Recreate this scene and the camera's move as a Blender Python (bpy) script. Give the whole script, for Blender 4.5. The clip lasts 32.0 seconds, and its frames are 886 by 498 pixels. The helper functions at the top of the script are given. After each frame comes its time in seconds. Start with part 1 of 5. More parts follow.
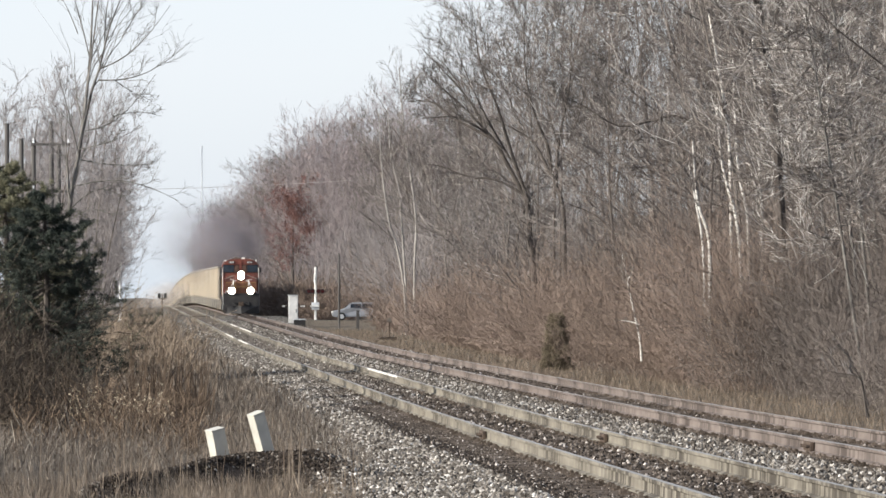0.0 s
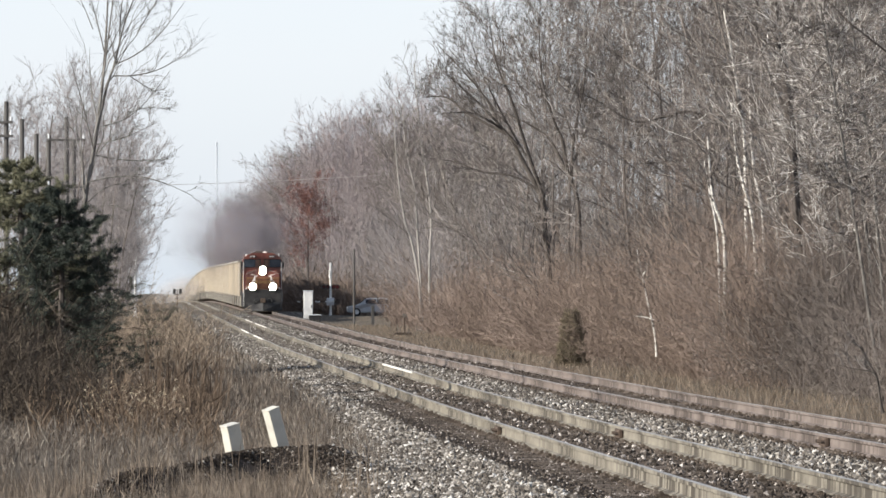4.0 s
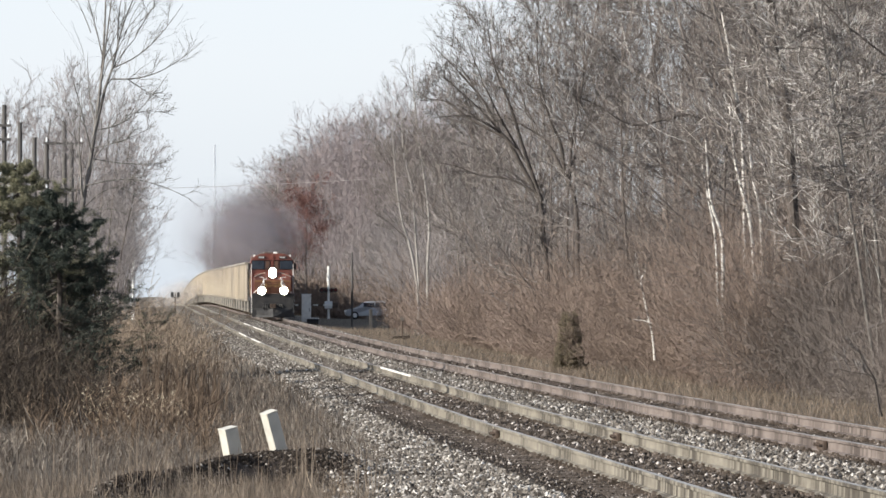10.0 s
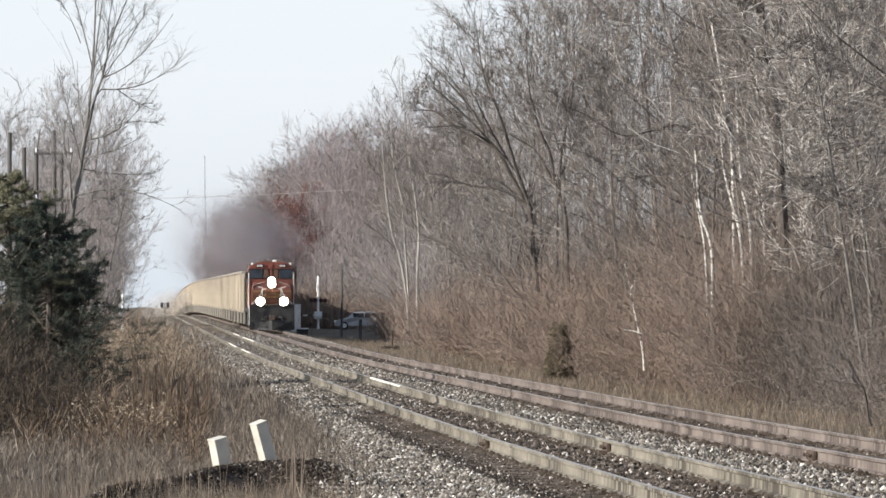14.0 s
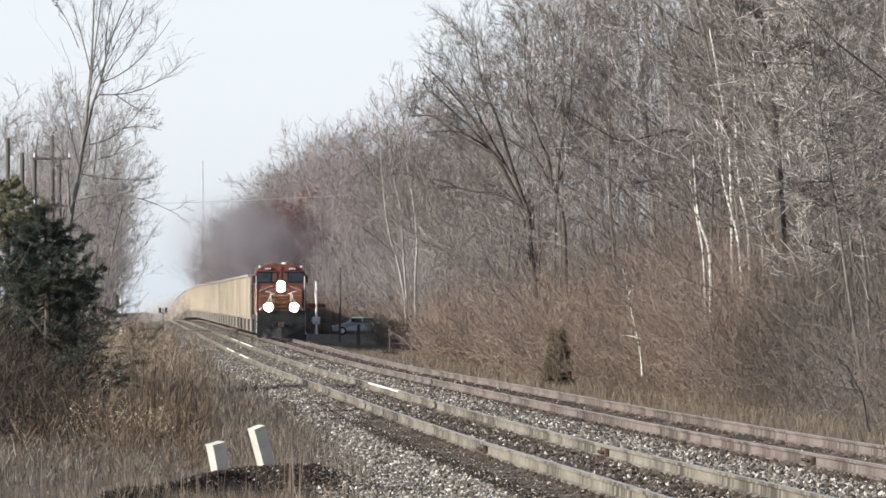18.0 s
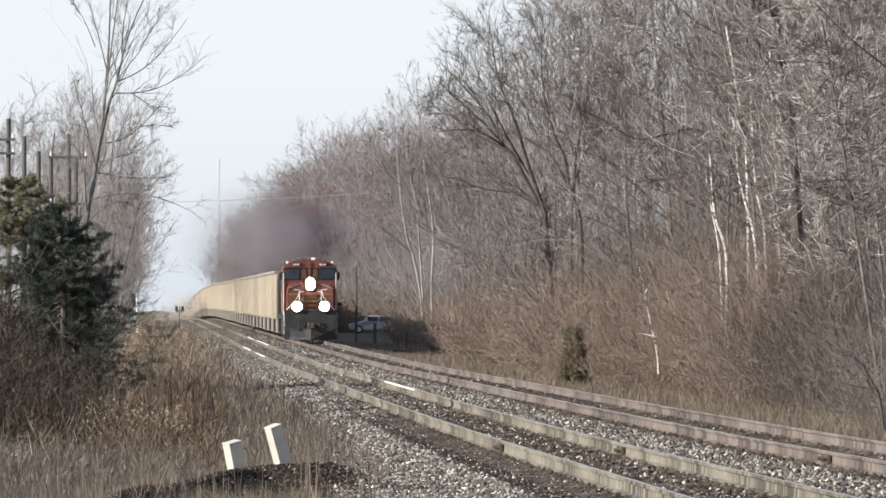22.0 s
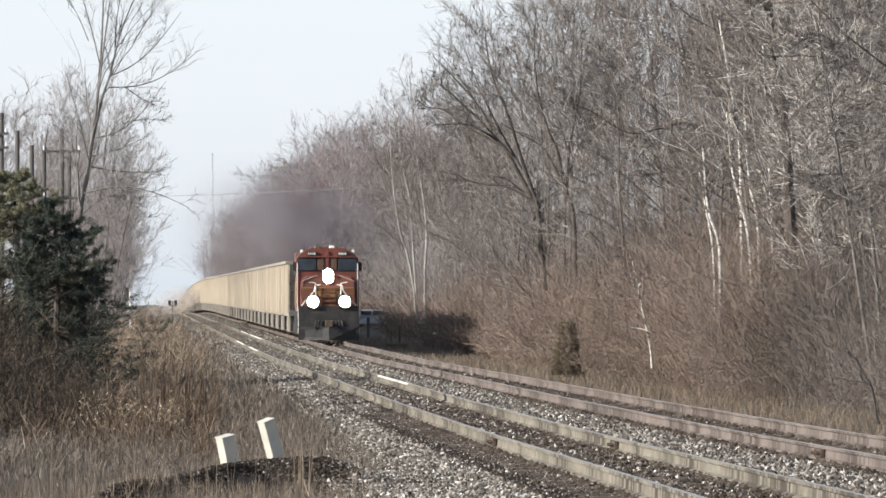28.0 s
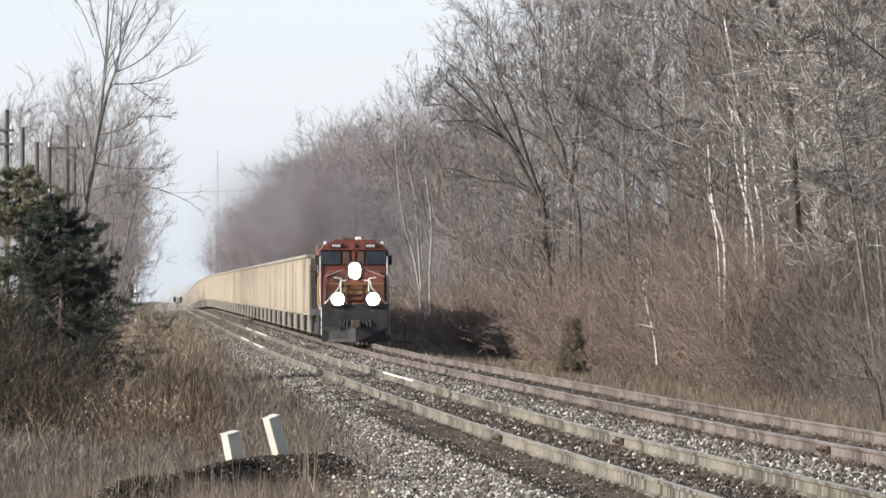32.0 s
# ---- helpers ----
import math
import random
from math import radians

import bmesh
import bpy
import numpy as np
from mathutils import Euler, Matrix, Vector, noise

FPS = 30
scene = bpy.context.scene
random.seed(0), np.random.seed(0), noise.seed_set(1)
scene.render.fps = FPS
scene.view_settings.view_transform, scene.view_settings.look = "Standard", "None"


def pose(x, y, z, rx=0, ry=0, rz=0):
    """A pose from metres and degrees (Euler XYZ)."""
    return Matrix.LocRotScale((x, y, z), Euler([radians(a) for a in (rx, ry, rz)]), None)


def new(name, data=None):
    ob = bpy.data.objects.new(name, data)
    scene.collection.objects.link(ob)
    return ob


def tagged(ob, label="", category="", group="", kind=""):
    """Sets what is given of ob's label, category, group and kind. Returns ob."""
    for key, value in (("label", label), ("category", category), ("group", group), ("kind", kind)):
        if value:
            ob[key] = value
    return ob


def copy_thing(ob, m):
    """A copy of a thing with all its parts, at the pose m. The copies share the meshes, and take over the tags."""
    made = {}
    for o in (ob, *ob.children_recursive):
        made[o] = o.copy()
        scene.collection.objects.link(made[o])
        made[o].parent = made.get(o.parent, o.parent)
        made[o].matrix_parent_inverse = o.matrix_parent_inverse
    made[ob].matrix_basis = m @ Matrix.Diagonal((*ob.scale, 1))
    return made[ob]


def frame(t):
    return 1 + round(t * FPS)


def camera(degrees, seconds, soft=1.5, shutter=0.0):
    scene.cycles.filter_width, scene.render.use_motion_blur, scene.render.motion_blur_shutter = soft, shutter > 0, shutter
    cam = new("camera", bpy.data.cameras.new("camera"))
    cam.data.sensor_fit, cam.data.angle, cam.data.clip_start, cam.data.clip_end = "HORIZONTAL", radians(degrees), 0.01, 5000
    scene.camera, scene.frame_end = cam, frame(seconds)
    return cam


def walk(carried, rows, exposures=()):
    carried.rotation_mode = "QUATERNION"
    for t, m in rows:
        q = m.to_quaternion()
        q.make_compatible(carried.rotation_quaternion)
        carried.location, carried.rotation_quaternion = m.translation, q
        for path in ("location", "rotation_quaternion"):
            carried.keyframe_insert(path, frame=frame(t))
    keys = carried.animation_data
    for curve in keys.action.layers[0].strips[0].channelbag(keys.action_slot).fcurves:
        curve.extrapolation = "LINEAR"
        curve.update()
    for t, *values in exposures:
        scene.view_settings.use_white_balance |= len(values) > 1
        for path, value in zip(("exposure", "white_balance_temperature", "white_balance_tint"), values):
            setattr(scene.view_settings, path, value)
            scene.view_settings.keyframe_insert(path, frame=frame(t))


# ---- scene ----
EYE_Z = 2.45
FOCAL = 13000.0 / 1568.0
cam = camera(math.degrees(2 * math.atan(0.5 / FOCAL)), 32.0, soft=1.64)

# small swings of the hand-held camera: seconds, sideways, upwards (in 1/13000 of a radian)
SWAY = """0 0.0 0.0
0.5 -0.2 -2.9
1 1.5 -1.0
1.5 3.3 -0.4
2 4.6 0.1
2.5 12.6 -0.7
3 20.0 -2.3
3.5 26.7 -5.2
5.5 26.2 -12.0
6 29.1 -13.4
6.5 24.6 -16.7
7 23.0 -13.1
7.5 26.8 -11.2
8 27.6 -8.9
8.5 27.7 -10.9
9 21.3 -8.9
9.5 20.2 -3.3
10 23.1 -1.9
10.5 25.9 0.2
11 22.7 3.2
11.5 22.8 5.0
12 11.9 5.6
12.5 0.0 3.6
13 -1.7 4.2
13.5 4.6 12.1
14 4.7 16.3
14.5 5.6 23.6
16.5 -15.3 21.7
17 -9.6 22.7
17.5 -5.5 23.6
18 1.4 25.4
18.5 7.9 28.4
19 14.2 29.7
19.5 25.8 30.6
20 31.8 27.6
20.5 32.0 26.4
21 29.7 24.8
21.5 30.5 22.6
22 30.5 22.8
22.5 20.0 20.7
23 14.0 20.9
23.5 6.5 22.5
24 1.5 21.0
24.5 -8.7 16.0
26.5 -13.8 15.3
27 -10.7 9.6
27.5 3.3 11.2
28 18.4 12.4
28.5 24.4 11.0
29 23.9 6.6
29.5 23.2 7.8
30 20.3 7.7
30.5 21.6 7.0
31 17.6 11.7
31.5 21.6 7.0
32 27.4 6.5"""


def swing(row):
    t, dx, dy = (float(v) for v in row.split())
    turn = math.degrees(math.atan((556 - dx) / 13000.0))
    rise = math.degrees(math.atan((64 + dy) / 13000.0))
    return t, pose(0, 0, EYE_Z, 90 + rise, 0, -turn)


walk(cam, [swing(r) for r in SWAY.split("\n")])

# ---- light ----
SUN_RISE, SUN_TURN = 23.5, -18.0      # degrees above the ground; degrees beyond straight left
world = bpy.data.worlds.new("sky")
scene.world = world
world.use_nodes = True
wn = world.node_tree.nodes
sky = wn.new("ShaderNodeTexSky")
sky.sky_type, sky.sun_disc = "NISHITA", False
sky.sun_elevation, sky.sun_rotation = radians(SUN_RISE), radians(-90 + SUN_TURN)
sky.air_density, sky.dust_density, sky.ozone_density = 1.0, 0.6, 1.0
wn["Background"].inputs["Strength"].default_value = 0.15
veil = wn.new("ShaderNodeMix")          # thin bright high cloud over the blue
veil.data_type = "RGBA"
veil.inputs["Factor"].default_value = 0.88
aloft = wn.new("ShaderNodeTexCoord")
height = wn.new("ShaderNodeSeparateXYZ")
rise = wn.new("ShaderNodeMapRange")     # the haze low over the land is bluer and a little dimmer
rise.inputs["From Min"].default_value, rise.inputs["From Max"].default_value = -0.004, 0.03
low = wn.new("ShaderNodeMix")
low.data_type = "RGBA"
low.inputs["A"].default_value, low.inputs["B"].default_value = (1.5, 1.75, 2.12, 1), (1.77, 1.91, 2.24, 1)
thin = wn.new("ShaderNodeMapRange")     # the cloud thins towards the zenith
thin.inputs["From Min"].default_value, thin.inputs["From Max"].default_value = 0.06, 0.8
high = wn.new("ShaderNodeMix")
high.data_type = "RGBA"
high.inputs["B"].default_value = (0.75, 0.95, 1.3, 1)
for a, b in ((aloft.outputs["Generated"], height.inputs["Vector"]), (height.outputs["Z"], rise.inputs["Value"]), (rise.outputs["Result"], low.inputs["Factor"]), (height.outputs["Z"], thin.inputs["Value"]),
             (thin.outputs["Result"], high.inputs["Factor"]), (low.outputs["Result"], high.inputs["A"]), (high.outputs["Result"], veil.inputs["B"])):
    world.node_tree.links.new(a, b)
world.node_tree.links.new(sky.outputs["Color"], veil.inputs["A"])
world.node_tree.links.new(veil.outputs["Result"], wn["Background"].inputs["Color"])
sun = new("sun", bpy.data.lights.new("sun", "SUN"))
sun.data.energy, sun.data.angle, sun.data.color = 3.35, radians(0.6), (1.0, 0.945, 0.86)
away = Vector((math.cos(radians(SUN_TURN)) * math.cos(radians(SUN_RISE)), -math.sin(radians(SUN_TURN)) * math.cos(radians(SUN_RISE)), -math.sin(radians(SUN_RISE))))
sun.rotation_mode = "QUATERNION"
sun.rotation_quaternion = away.to_track_quat("-Z", "Y")
scene.view_settings.exposure = 1.42


# ---- materials ----
def mat(name, rough=0.8, metal=0.0):
    m = bpy.data.materials.new(name)
    m.use_nodes = True
    b = m.node_tree.nodes["Principled BSDF"]
    b.inputs["Roughness"].default_value, b.inputs["Metallic"].default_value = rough, metal
    if rough >= 0.8:
        b.inputs["Specular IOR Level"].default_value = 0.04
    return m, m.node_tree.nodes, m.node_tree.links, b


def noise_at(n, l, scale, detail=4.0, stretch=(1, 1, 1), world_space=False):
    co = n.new("ShaderNodeNewGeometry").outputs["Position"] if world_space else n.new("ShaderNodeTexCoord").outputs["Object"]
    mp = n.new("ShaderNodeMapping")
    mp.inputs["Scale"].default_value = stretch
    tx = n.new("ShaderNodeTexNoise")
    tx.inputs["Scale"].default_value, tx.inputs["Detail"].default_value = scale, detail
    l.new(co, mp.inputs["Vector"])
    l.new(mp.outputs["Vector"], tx.inputs["Vector"])
    return tx.outputs["Fac"]


def ramp(n, l, fac, stops):
    r = n.new("ShaderNodeValToRGB")
    e = r.color_ramp.elements
    while len(e) < len(stops):
        e.new(0.5)
    for k, (p, c) in zip(e, stops):
        k.position, k.color = p, (*c, 1)
    l.new(fac, r.inputs["Fac"])
    return r.outputs["Color"]


def mixed(n, l, fac, a, b, blend="MIX"):
    m = n.new("ShaderNodeMix")
    m.data_type, m.blend_type = "RGBA", blend
    for sock, v in ((m.inputs["Factor"], fac), (m.inputs["A"], a), (m.inputs["B"], b)):
        if isinstance(v, (int, float)):
            sock.default_value = v
        elif isinstance(v, tuple):
            sock.default_value = (*v, 1)
        else:
            l.new(v, sock)
    return m.outputs["Result"]


def bump(n, l, b, height, strength, distance):
    bp = n.new("ShaderNodeBump")
    bp.inputs["Strength"].default_value, bp.inputs["Distance"].default_value = strength, distance
    l.new(height, bp.inputs["Height"])
    l.new(bp.outputs["Normal"], b.inputs["Normal"])


def surface(name, dark, light, scale=6.0, rough=0.8, metal=0.0, relief=0.3, depth=0.01, stretch=(1, 1, 1), wear=None, wear_scale=0.7, gloss=None):
    """Two-scale noise between two colours, with relief."""
    m, n, l, b = mat(name, rough, metal)
    if gloss is not None:
        b.inputs["Specular IOR Level"].default_value = gloss
    f = noise_at(n, l, scale, 6, stretch)
    c = ramp(n, l, f, [(0.3, dark), (0.7, light)])
    if wear:
        g = noise_at(n, l, wear_scale, 5)
        w = ramp(n, l, g, [(0.5, (0, 0, 0)), (0.68, (1, 1, 1))])
        c = mixed(n, l, w, c, wear)
    l.new(c, b.inputs["Base Color"])
    if relief:
        bump(n, l, b, f, relief, depth)
    return m


def island(name, stops, rough=0.85, scale=9.0, patch=None):
    """Colour that changes from piece to piece of one mesh, with a little grain."""
    m, n, l, b = mat(name, rough)
    c = ramp(n, l, n.new("ShaderNodeNewGeometry").outputs["Random Per Island"], stops)
    if patch:
        where = ramp(n, l, noise_at(n, l, 0.045, 3, (1, 0.5, 1), True), [(0.44, (0, 0, 0)), (0.62, (1, 1, 1))])
        c = mixed(n, l, where, c, mixed(n, l, 1.0, c, patch, "MULTIPLY"))
    g = ramp(n, l, noise_at(n, l, scale, 3), [(0.25, (0.6, 0.6, 0.6)), (0.75, (1.25, 1.25, 1.25))])
    l.new(mixed(n, l, 1.0, c, g, "MULTIPLY"), b.inputs["Base Color"])
    return m


def per_object(name, stops, rough=0.85, scale=3.0, stretch=(1, 1, 1)):
    m, n, l, b = mat(name, rough)
    c = ramp(n, l, n.new("ShaderNodeObjectInfo").outputs["Random"], stops)
    f = noise_at(n, l, scale, 5, stretch)
    g = ramp(n, l, f, [(0.25, (0.6, 0.6, 0.6)), (0.75, (1.3, 1.3, 1.3))])
    l.new(mixed(n, l, 1.0, c, g, "MULTIPLY"), b.inputs["Base Color"])
    bump(n, l, b, f, 0.4, 0.01)
    return m


BARK = per_object("grey_brown_bark", [(0.0, (0.106, 0.0898, 0.0792)), (0.5, (0.145, 0.125, 0.112)), (1.0, (0.185, 0.162, 0.145))], stretch=(1, 1, 0.25), scale=5)
BARK_DARK = surface("dark_bark", (0.0504, 0.0439, 0.0396), (0.101, 0.0878, 0.0792), 5, stretch=(1, 1, 0.3))
BARK_PALE = surface("pale_grey_bark", (0.22, 0.204, 0.189), (0.366, 0.344, 0.317), 4, stretch=(1, 1, 0.35))
# the palest stop paints sun glints on a few twigs
TWIG = island("twigs", [(0.0, (0.0831, 0.0707, 0.0639)), (0.55, (0.153, 0.133, 0.12)), (0.86, (0.229, 0.204, 0.185)), (1.0, (0.486, 0.458, 0.43))])
TWIG_GREY = island("grey_twigs", [(0.0, (0.0828, 0.0744, 0.0696)), (0.5, (0.145, 0.131, 0.124)), (1.0, (0.235, 0.216, 0.206))])
DULL = island("dull_brown_green_foliage", [(0.0, (0.115, 0.0963, 0.0681)), (0.6, (0.177, 0.15, 0.105)), (1.0, (0.259, 0.217, 0.155))])
CLODS = island("dark_earth_clods", [(0.0, (0.0187, 0.0153, 0.0127)), (0.75, (0.0561, 0.045, 0.0365)), (0.95, (0.119, 0.1, 0.085)), (1.0, (0.34, 0.315, 0.281))], scale=20)
BARK_GREY = surface("grey_bark", (0.056, 0.0504, 0.0464), (0.24, 0.228, 0.212), 6, stretch=(1, 1, 0.3))
HOOD = surface("grimy_hood_paint", (0.06, 0.032, 0.022), (0.11, 0.055, 0.035), 2, 0.7)
DARK_ORANGE = surface("dull_brown_orange_paint", (0.099, 0.036, 0.018), (0.153, 0.0585, 0.027), 2, 0.6)
DUST = surface("dusty_pale_steel", (0.2, 0.185, 0.16), (0.33, 0.305, 0.265), 3, 0.85)
TRUCK = surface("dusty_bogie_steel", (0.07, 0.063, 0.055), (0.15, 0.135, 0.118), 3, 0.85)
TWIG_DARK = island("dark_twigs", [(0.0, (0.0512, 0.0453, 0.0421)), (0.6, (0.102, 0.091, 0.0836)), (1.0, (0.187, 0.169, 0.156))])
# brown stems darkened in colour for the shade by the cedars
BRUSH_SHADED = island("shaded_brush_stems", [(0.0, (0.0293, 0.0234, 0.0193)), (0.6, (0.0586, 0.0477, 0.0385)), (1.0, (0.117, 0.0961, 0.075))])
# sunlight put into the colour: mostly dull twigs, some near white
TWIG_SUNLIT = island("sunlit_pale_twigs", [(0.0, (0.105, 0.0885, 0.0788)), (0.45, (0.194, 0.17, 0.153)), (0.72, (0.355, 0.325, 0.3)), (1.0, (0.662, 0.65, 0.615))])
# distance haze is put into these two bark colours, paler and greyer
HAZY_WOODS = island("hazy_woods_bark", [(0.0, (0.175, 0.158, 0.152)), (0.5, (0.251, 0.228, 0.222)), (1.0, (0.313, 0.287, 0.277))])
HAZY_BARK = island("hazy_brown_bark", [(0.0, (0.157, 0.13, 0.129)), (0.5, (0.235, 0.201, 0.198)), (1.0, (0.322, 0.281, 0.276))])
BRUSH_GREY = island("grey_brush_stems", [(0.0, (0.107, 0.0892, 0.0792)), (0.5, (0.147, 0.125, 0.112)), (0.9, (0.191, 0.164, 0.147)), (1.0, (0.279, 0.247, 0.222))], patch=(0.539, 0.543, 0.54))
BRUSH = island("brush_stems", [(0.0, (0.168, 0.129, 0.107)), (0.5, (0.223, 0.171, 0.143)), (0.9, (0.272, 0.213, 0.178)), (1.0, (0.349, 0.283, 0.238))], patch=(0.696, 0.687, 0.664))
GRASS = island("dry_grass_blades", [(0.0, (0.0655, 0.0517, 0.0412)), (0.5, (0.138, 0.113, 0.0918)), (0.85, (0.235, 0.199, 0.165)), (1.0, (0.386, 0.336, 0.282))])
VERGE = island("bleached_grass", [(0.0, (0.12, 0.0918, 0.0683)), (0.5, (0.202, 0.161, 0.123)), (1.0, (0.316, 0.258, 0.202))])
REED = island("grey_weed_stalks", [(0.0, (0.0619, 0.049, 0.0409)), (0.5, (0.124, 0.105, 0.0888)), (1.0, (0.259, 0.231, 0.198))])
NEEDLES = island("conifer_needles", [(0.0, (0.118, 0.119, 0.0837)), (0.6, (0.177, 0.174, 0.116)), (1.0, (0.264, 0.248, 0.168))])
SPRUCE = island("dark_spruce_needles", [(0.0, (0.0322, 0.0409, 0.0361)), (0.6, (0.0584, 0.0699, 0.0589)), (1.0, (0.0936, 0.104, 0.0842))])
RUSTLEAF = island("rust_red_leaves", [(0.0, (0.117, 0.0617, 0.0545)), (0.5, (0.167, 0.0857, 0.0726)), (1.0, (0.226, 0.12, 0.102))])
RUSTY_WEED = island("rusty_dead_weeds", [(0.0, (0.0647, 0.0469, 0.0351)), (0.5, (0.125, 0.0921, 0.0672)), (1.0, (0.207, 0.158, 0.117))])
SEEDS = island("pale_seed_fluff", [(0.0, (0.32, 0.264, 0.18)), (1.0, (0.528, 0.464, 0.361))])
STONE = island("ballast_stone", [(0.0, (0.0419, 0.0353, 0.03)), (0.3, (0.0978, 0.0854, 0.0735)), (0.68, (0.191, 0.171, 0.148)), (0.9, (0.336, 0.309, 0.275)), (1.0, (0.616, 0.586, 0.542))], scale=30)
STONE_DARK = island("oily_ballast_stone", [(0.0, (0.0277, 0.0227, 0.0188)), (0.6, (0.0785, 0.0654, 0.0549)), (0.9, (0.184, 0.157, 0.137)), (1.0, (0.627, 0.576, 0.531))], scale=30)
RAIL_TOP = surface("worn_dusty_rail_head", (0.216, 0.2, 0.176), (0.324, 0.302, 0.27), 2.0, 0.5, 0.15, 0.05, 0.001, (1, 0.1, 1))
TIE = per_object("creosoted_timber", [(0.0, (0.06, 0.048, 0.038)), (0.6, (0.11, 0.088, 0.072)), (1.0, (0.17, 0.142, 0.12))], 0.9, 4, (0.4, 4, 4))
IRON = surface("rusty_dark_iron", (0.05, 0.04, 0.035), (0.12, 0.09, 0.07), 8, 0.8)
BLACK = surface("grimy_black_steel", (0.008, 0.008, 0.009), (0.03, 0.028, 0.027), 3, 0.65)
RED = surface("weathered_red_paint", (0.119, 0.0323, 0.0209), (0.17, 0.0494, 0.0323), 1.5, 0.5, relief=0.05, wear=(0.085, 0.0361, 0.0285))
YELLOW = surface("faded_yellow_paint", (0.2, 0.11, 0.035), (0.26, 0.15, 0.05), 3, 0.5, relief=0.05)
WHITE = surface("weathered_white_paint", (0.62, 0.61, 0.58), (0.8, 0.79, 0.76), 3, 0.6, relief=0.1, wear=(0.5, 0.48, 0.43))
SILVER = surface("galvanised_sheet", (0.52, 0.53, 0.54), (0.68, 0.69, 0.7), 4, 0.45, 0.3, 0.05)
POST = surface("chalky_white_plastic", (0.378, 0.361, 0.318), (0.499, 0.482, 0.43), 5, 0.6, relief=0.15, wear=(0.473, 0.447, 0.37), wear_scale=3)
POLE = surface("weathered_pole_timber", (0.062, 0.0589, 0.0558), (0.124, 0.118, 0.112), 4, 0.9, stretch=(1, 1, 0.15))
CABLE = surface("cable", (0.306, 0.286, 0.265), (0.408, 0.388, 0.367), 4)
ASPHALT = surface("asphalt", (0.045, 0.045, 0.045), (0.075, 0.073, 0.07), 8, 0.9)
TIMBER = surface("crossing_timber", (0.07, 0.06, 0.05), (0.14, 0.12, 0.1), 5, 0.9, stretch=(0.4, 3, 3))
TYRE = surface("tyre_rubber", (0.015, 0.015, 0.015), (0.03, 0.03, 0.03), 9, 0.9)
PAINT_CAR = surface("silver_car_paint", (0.262, 0.272, 0.291), (0.337, 0.347, 0.365), 2, 0.35, 0.2, 0.02)
TAIL = surface("red_lamp_plastic", (0.3, 0.012, 0.012), (0.4, 0.02, 0.02), 4, 0.25, relief=0)


def glass_mat():
    m, n, l, b = mat("dark_cab_glass", 0.08)
    f = noise_at(n, l, 2.0)
    l.new(ramp(n, l, f, [(0.3, (0.014, 0.019, 0.028)), (0.7, (0.036, 0.046, 0.062))]), b.inputs["Base Color"])
    return m


def lamp_mat(name, colour, strength):
    m, n, l, b = mat(name, 0.3)
    b.inputs["Base Color"].default_value = (0.8, 0.8, 0.78, 1)
    b.inputs["Emission Color"].default_value = (*colour, 1)
    b.inputs["Emission Strength"].default_value = strength
    return m


def birch_mat():
    m, n, l, b = mat("birch_bark", 0.7)
    f = noise_at(n, l, 2.2, 4, (1, 1, 2.5))
    l.new(ramp(n, l, f, [(0.4, (0.09, 0.075, 0.068)), (0.47, (0.5, 0.47, 0.43)), (0.72, (0.76, 0.74, 0.69))]), b.inputs["Base Color"])
    return m


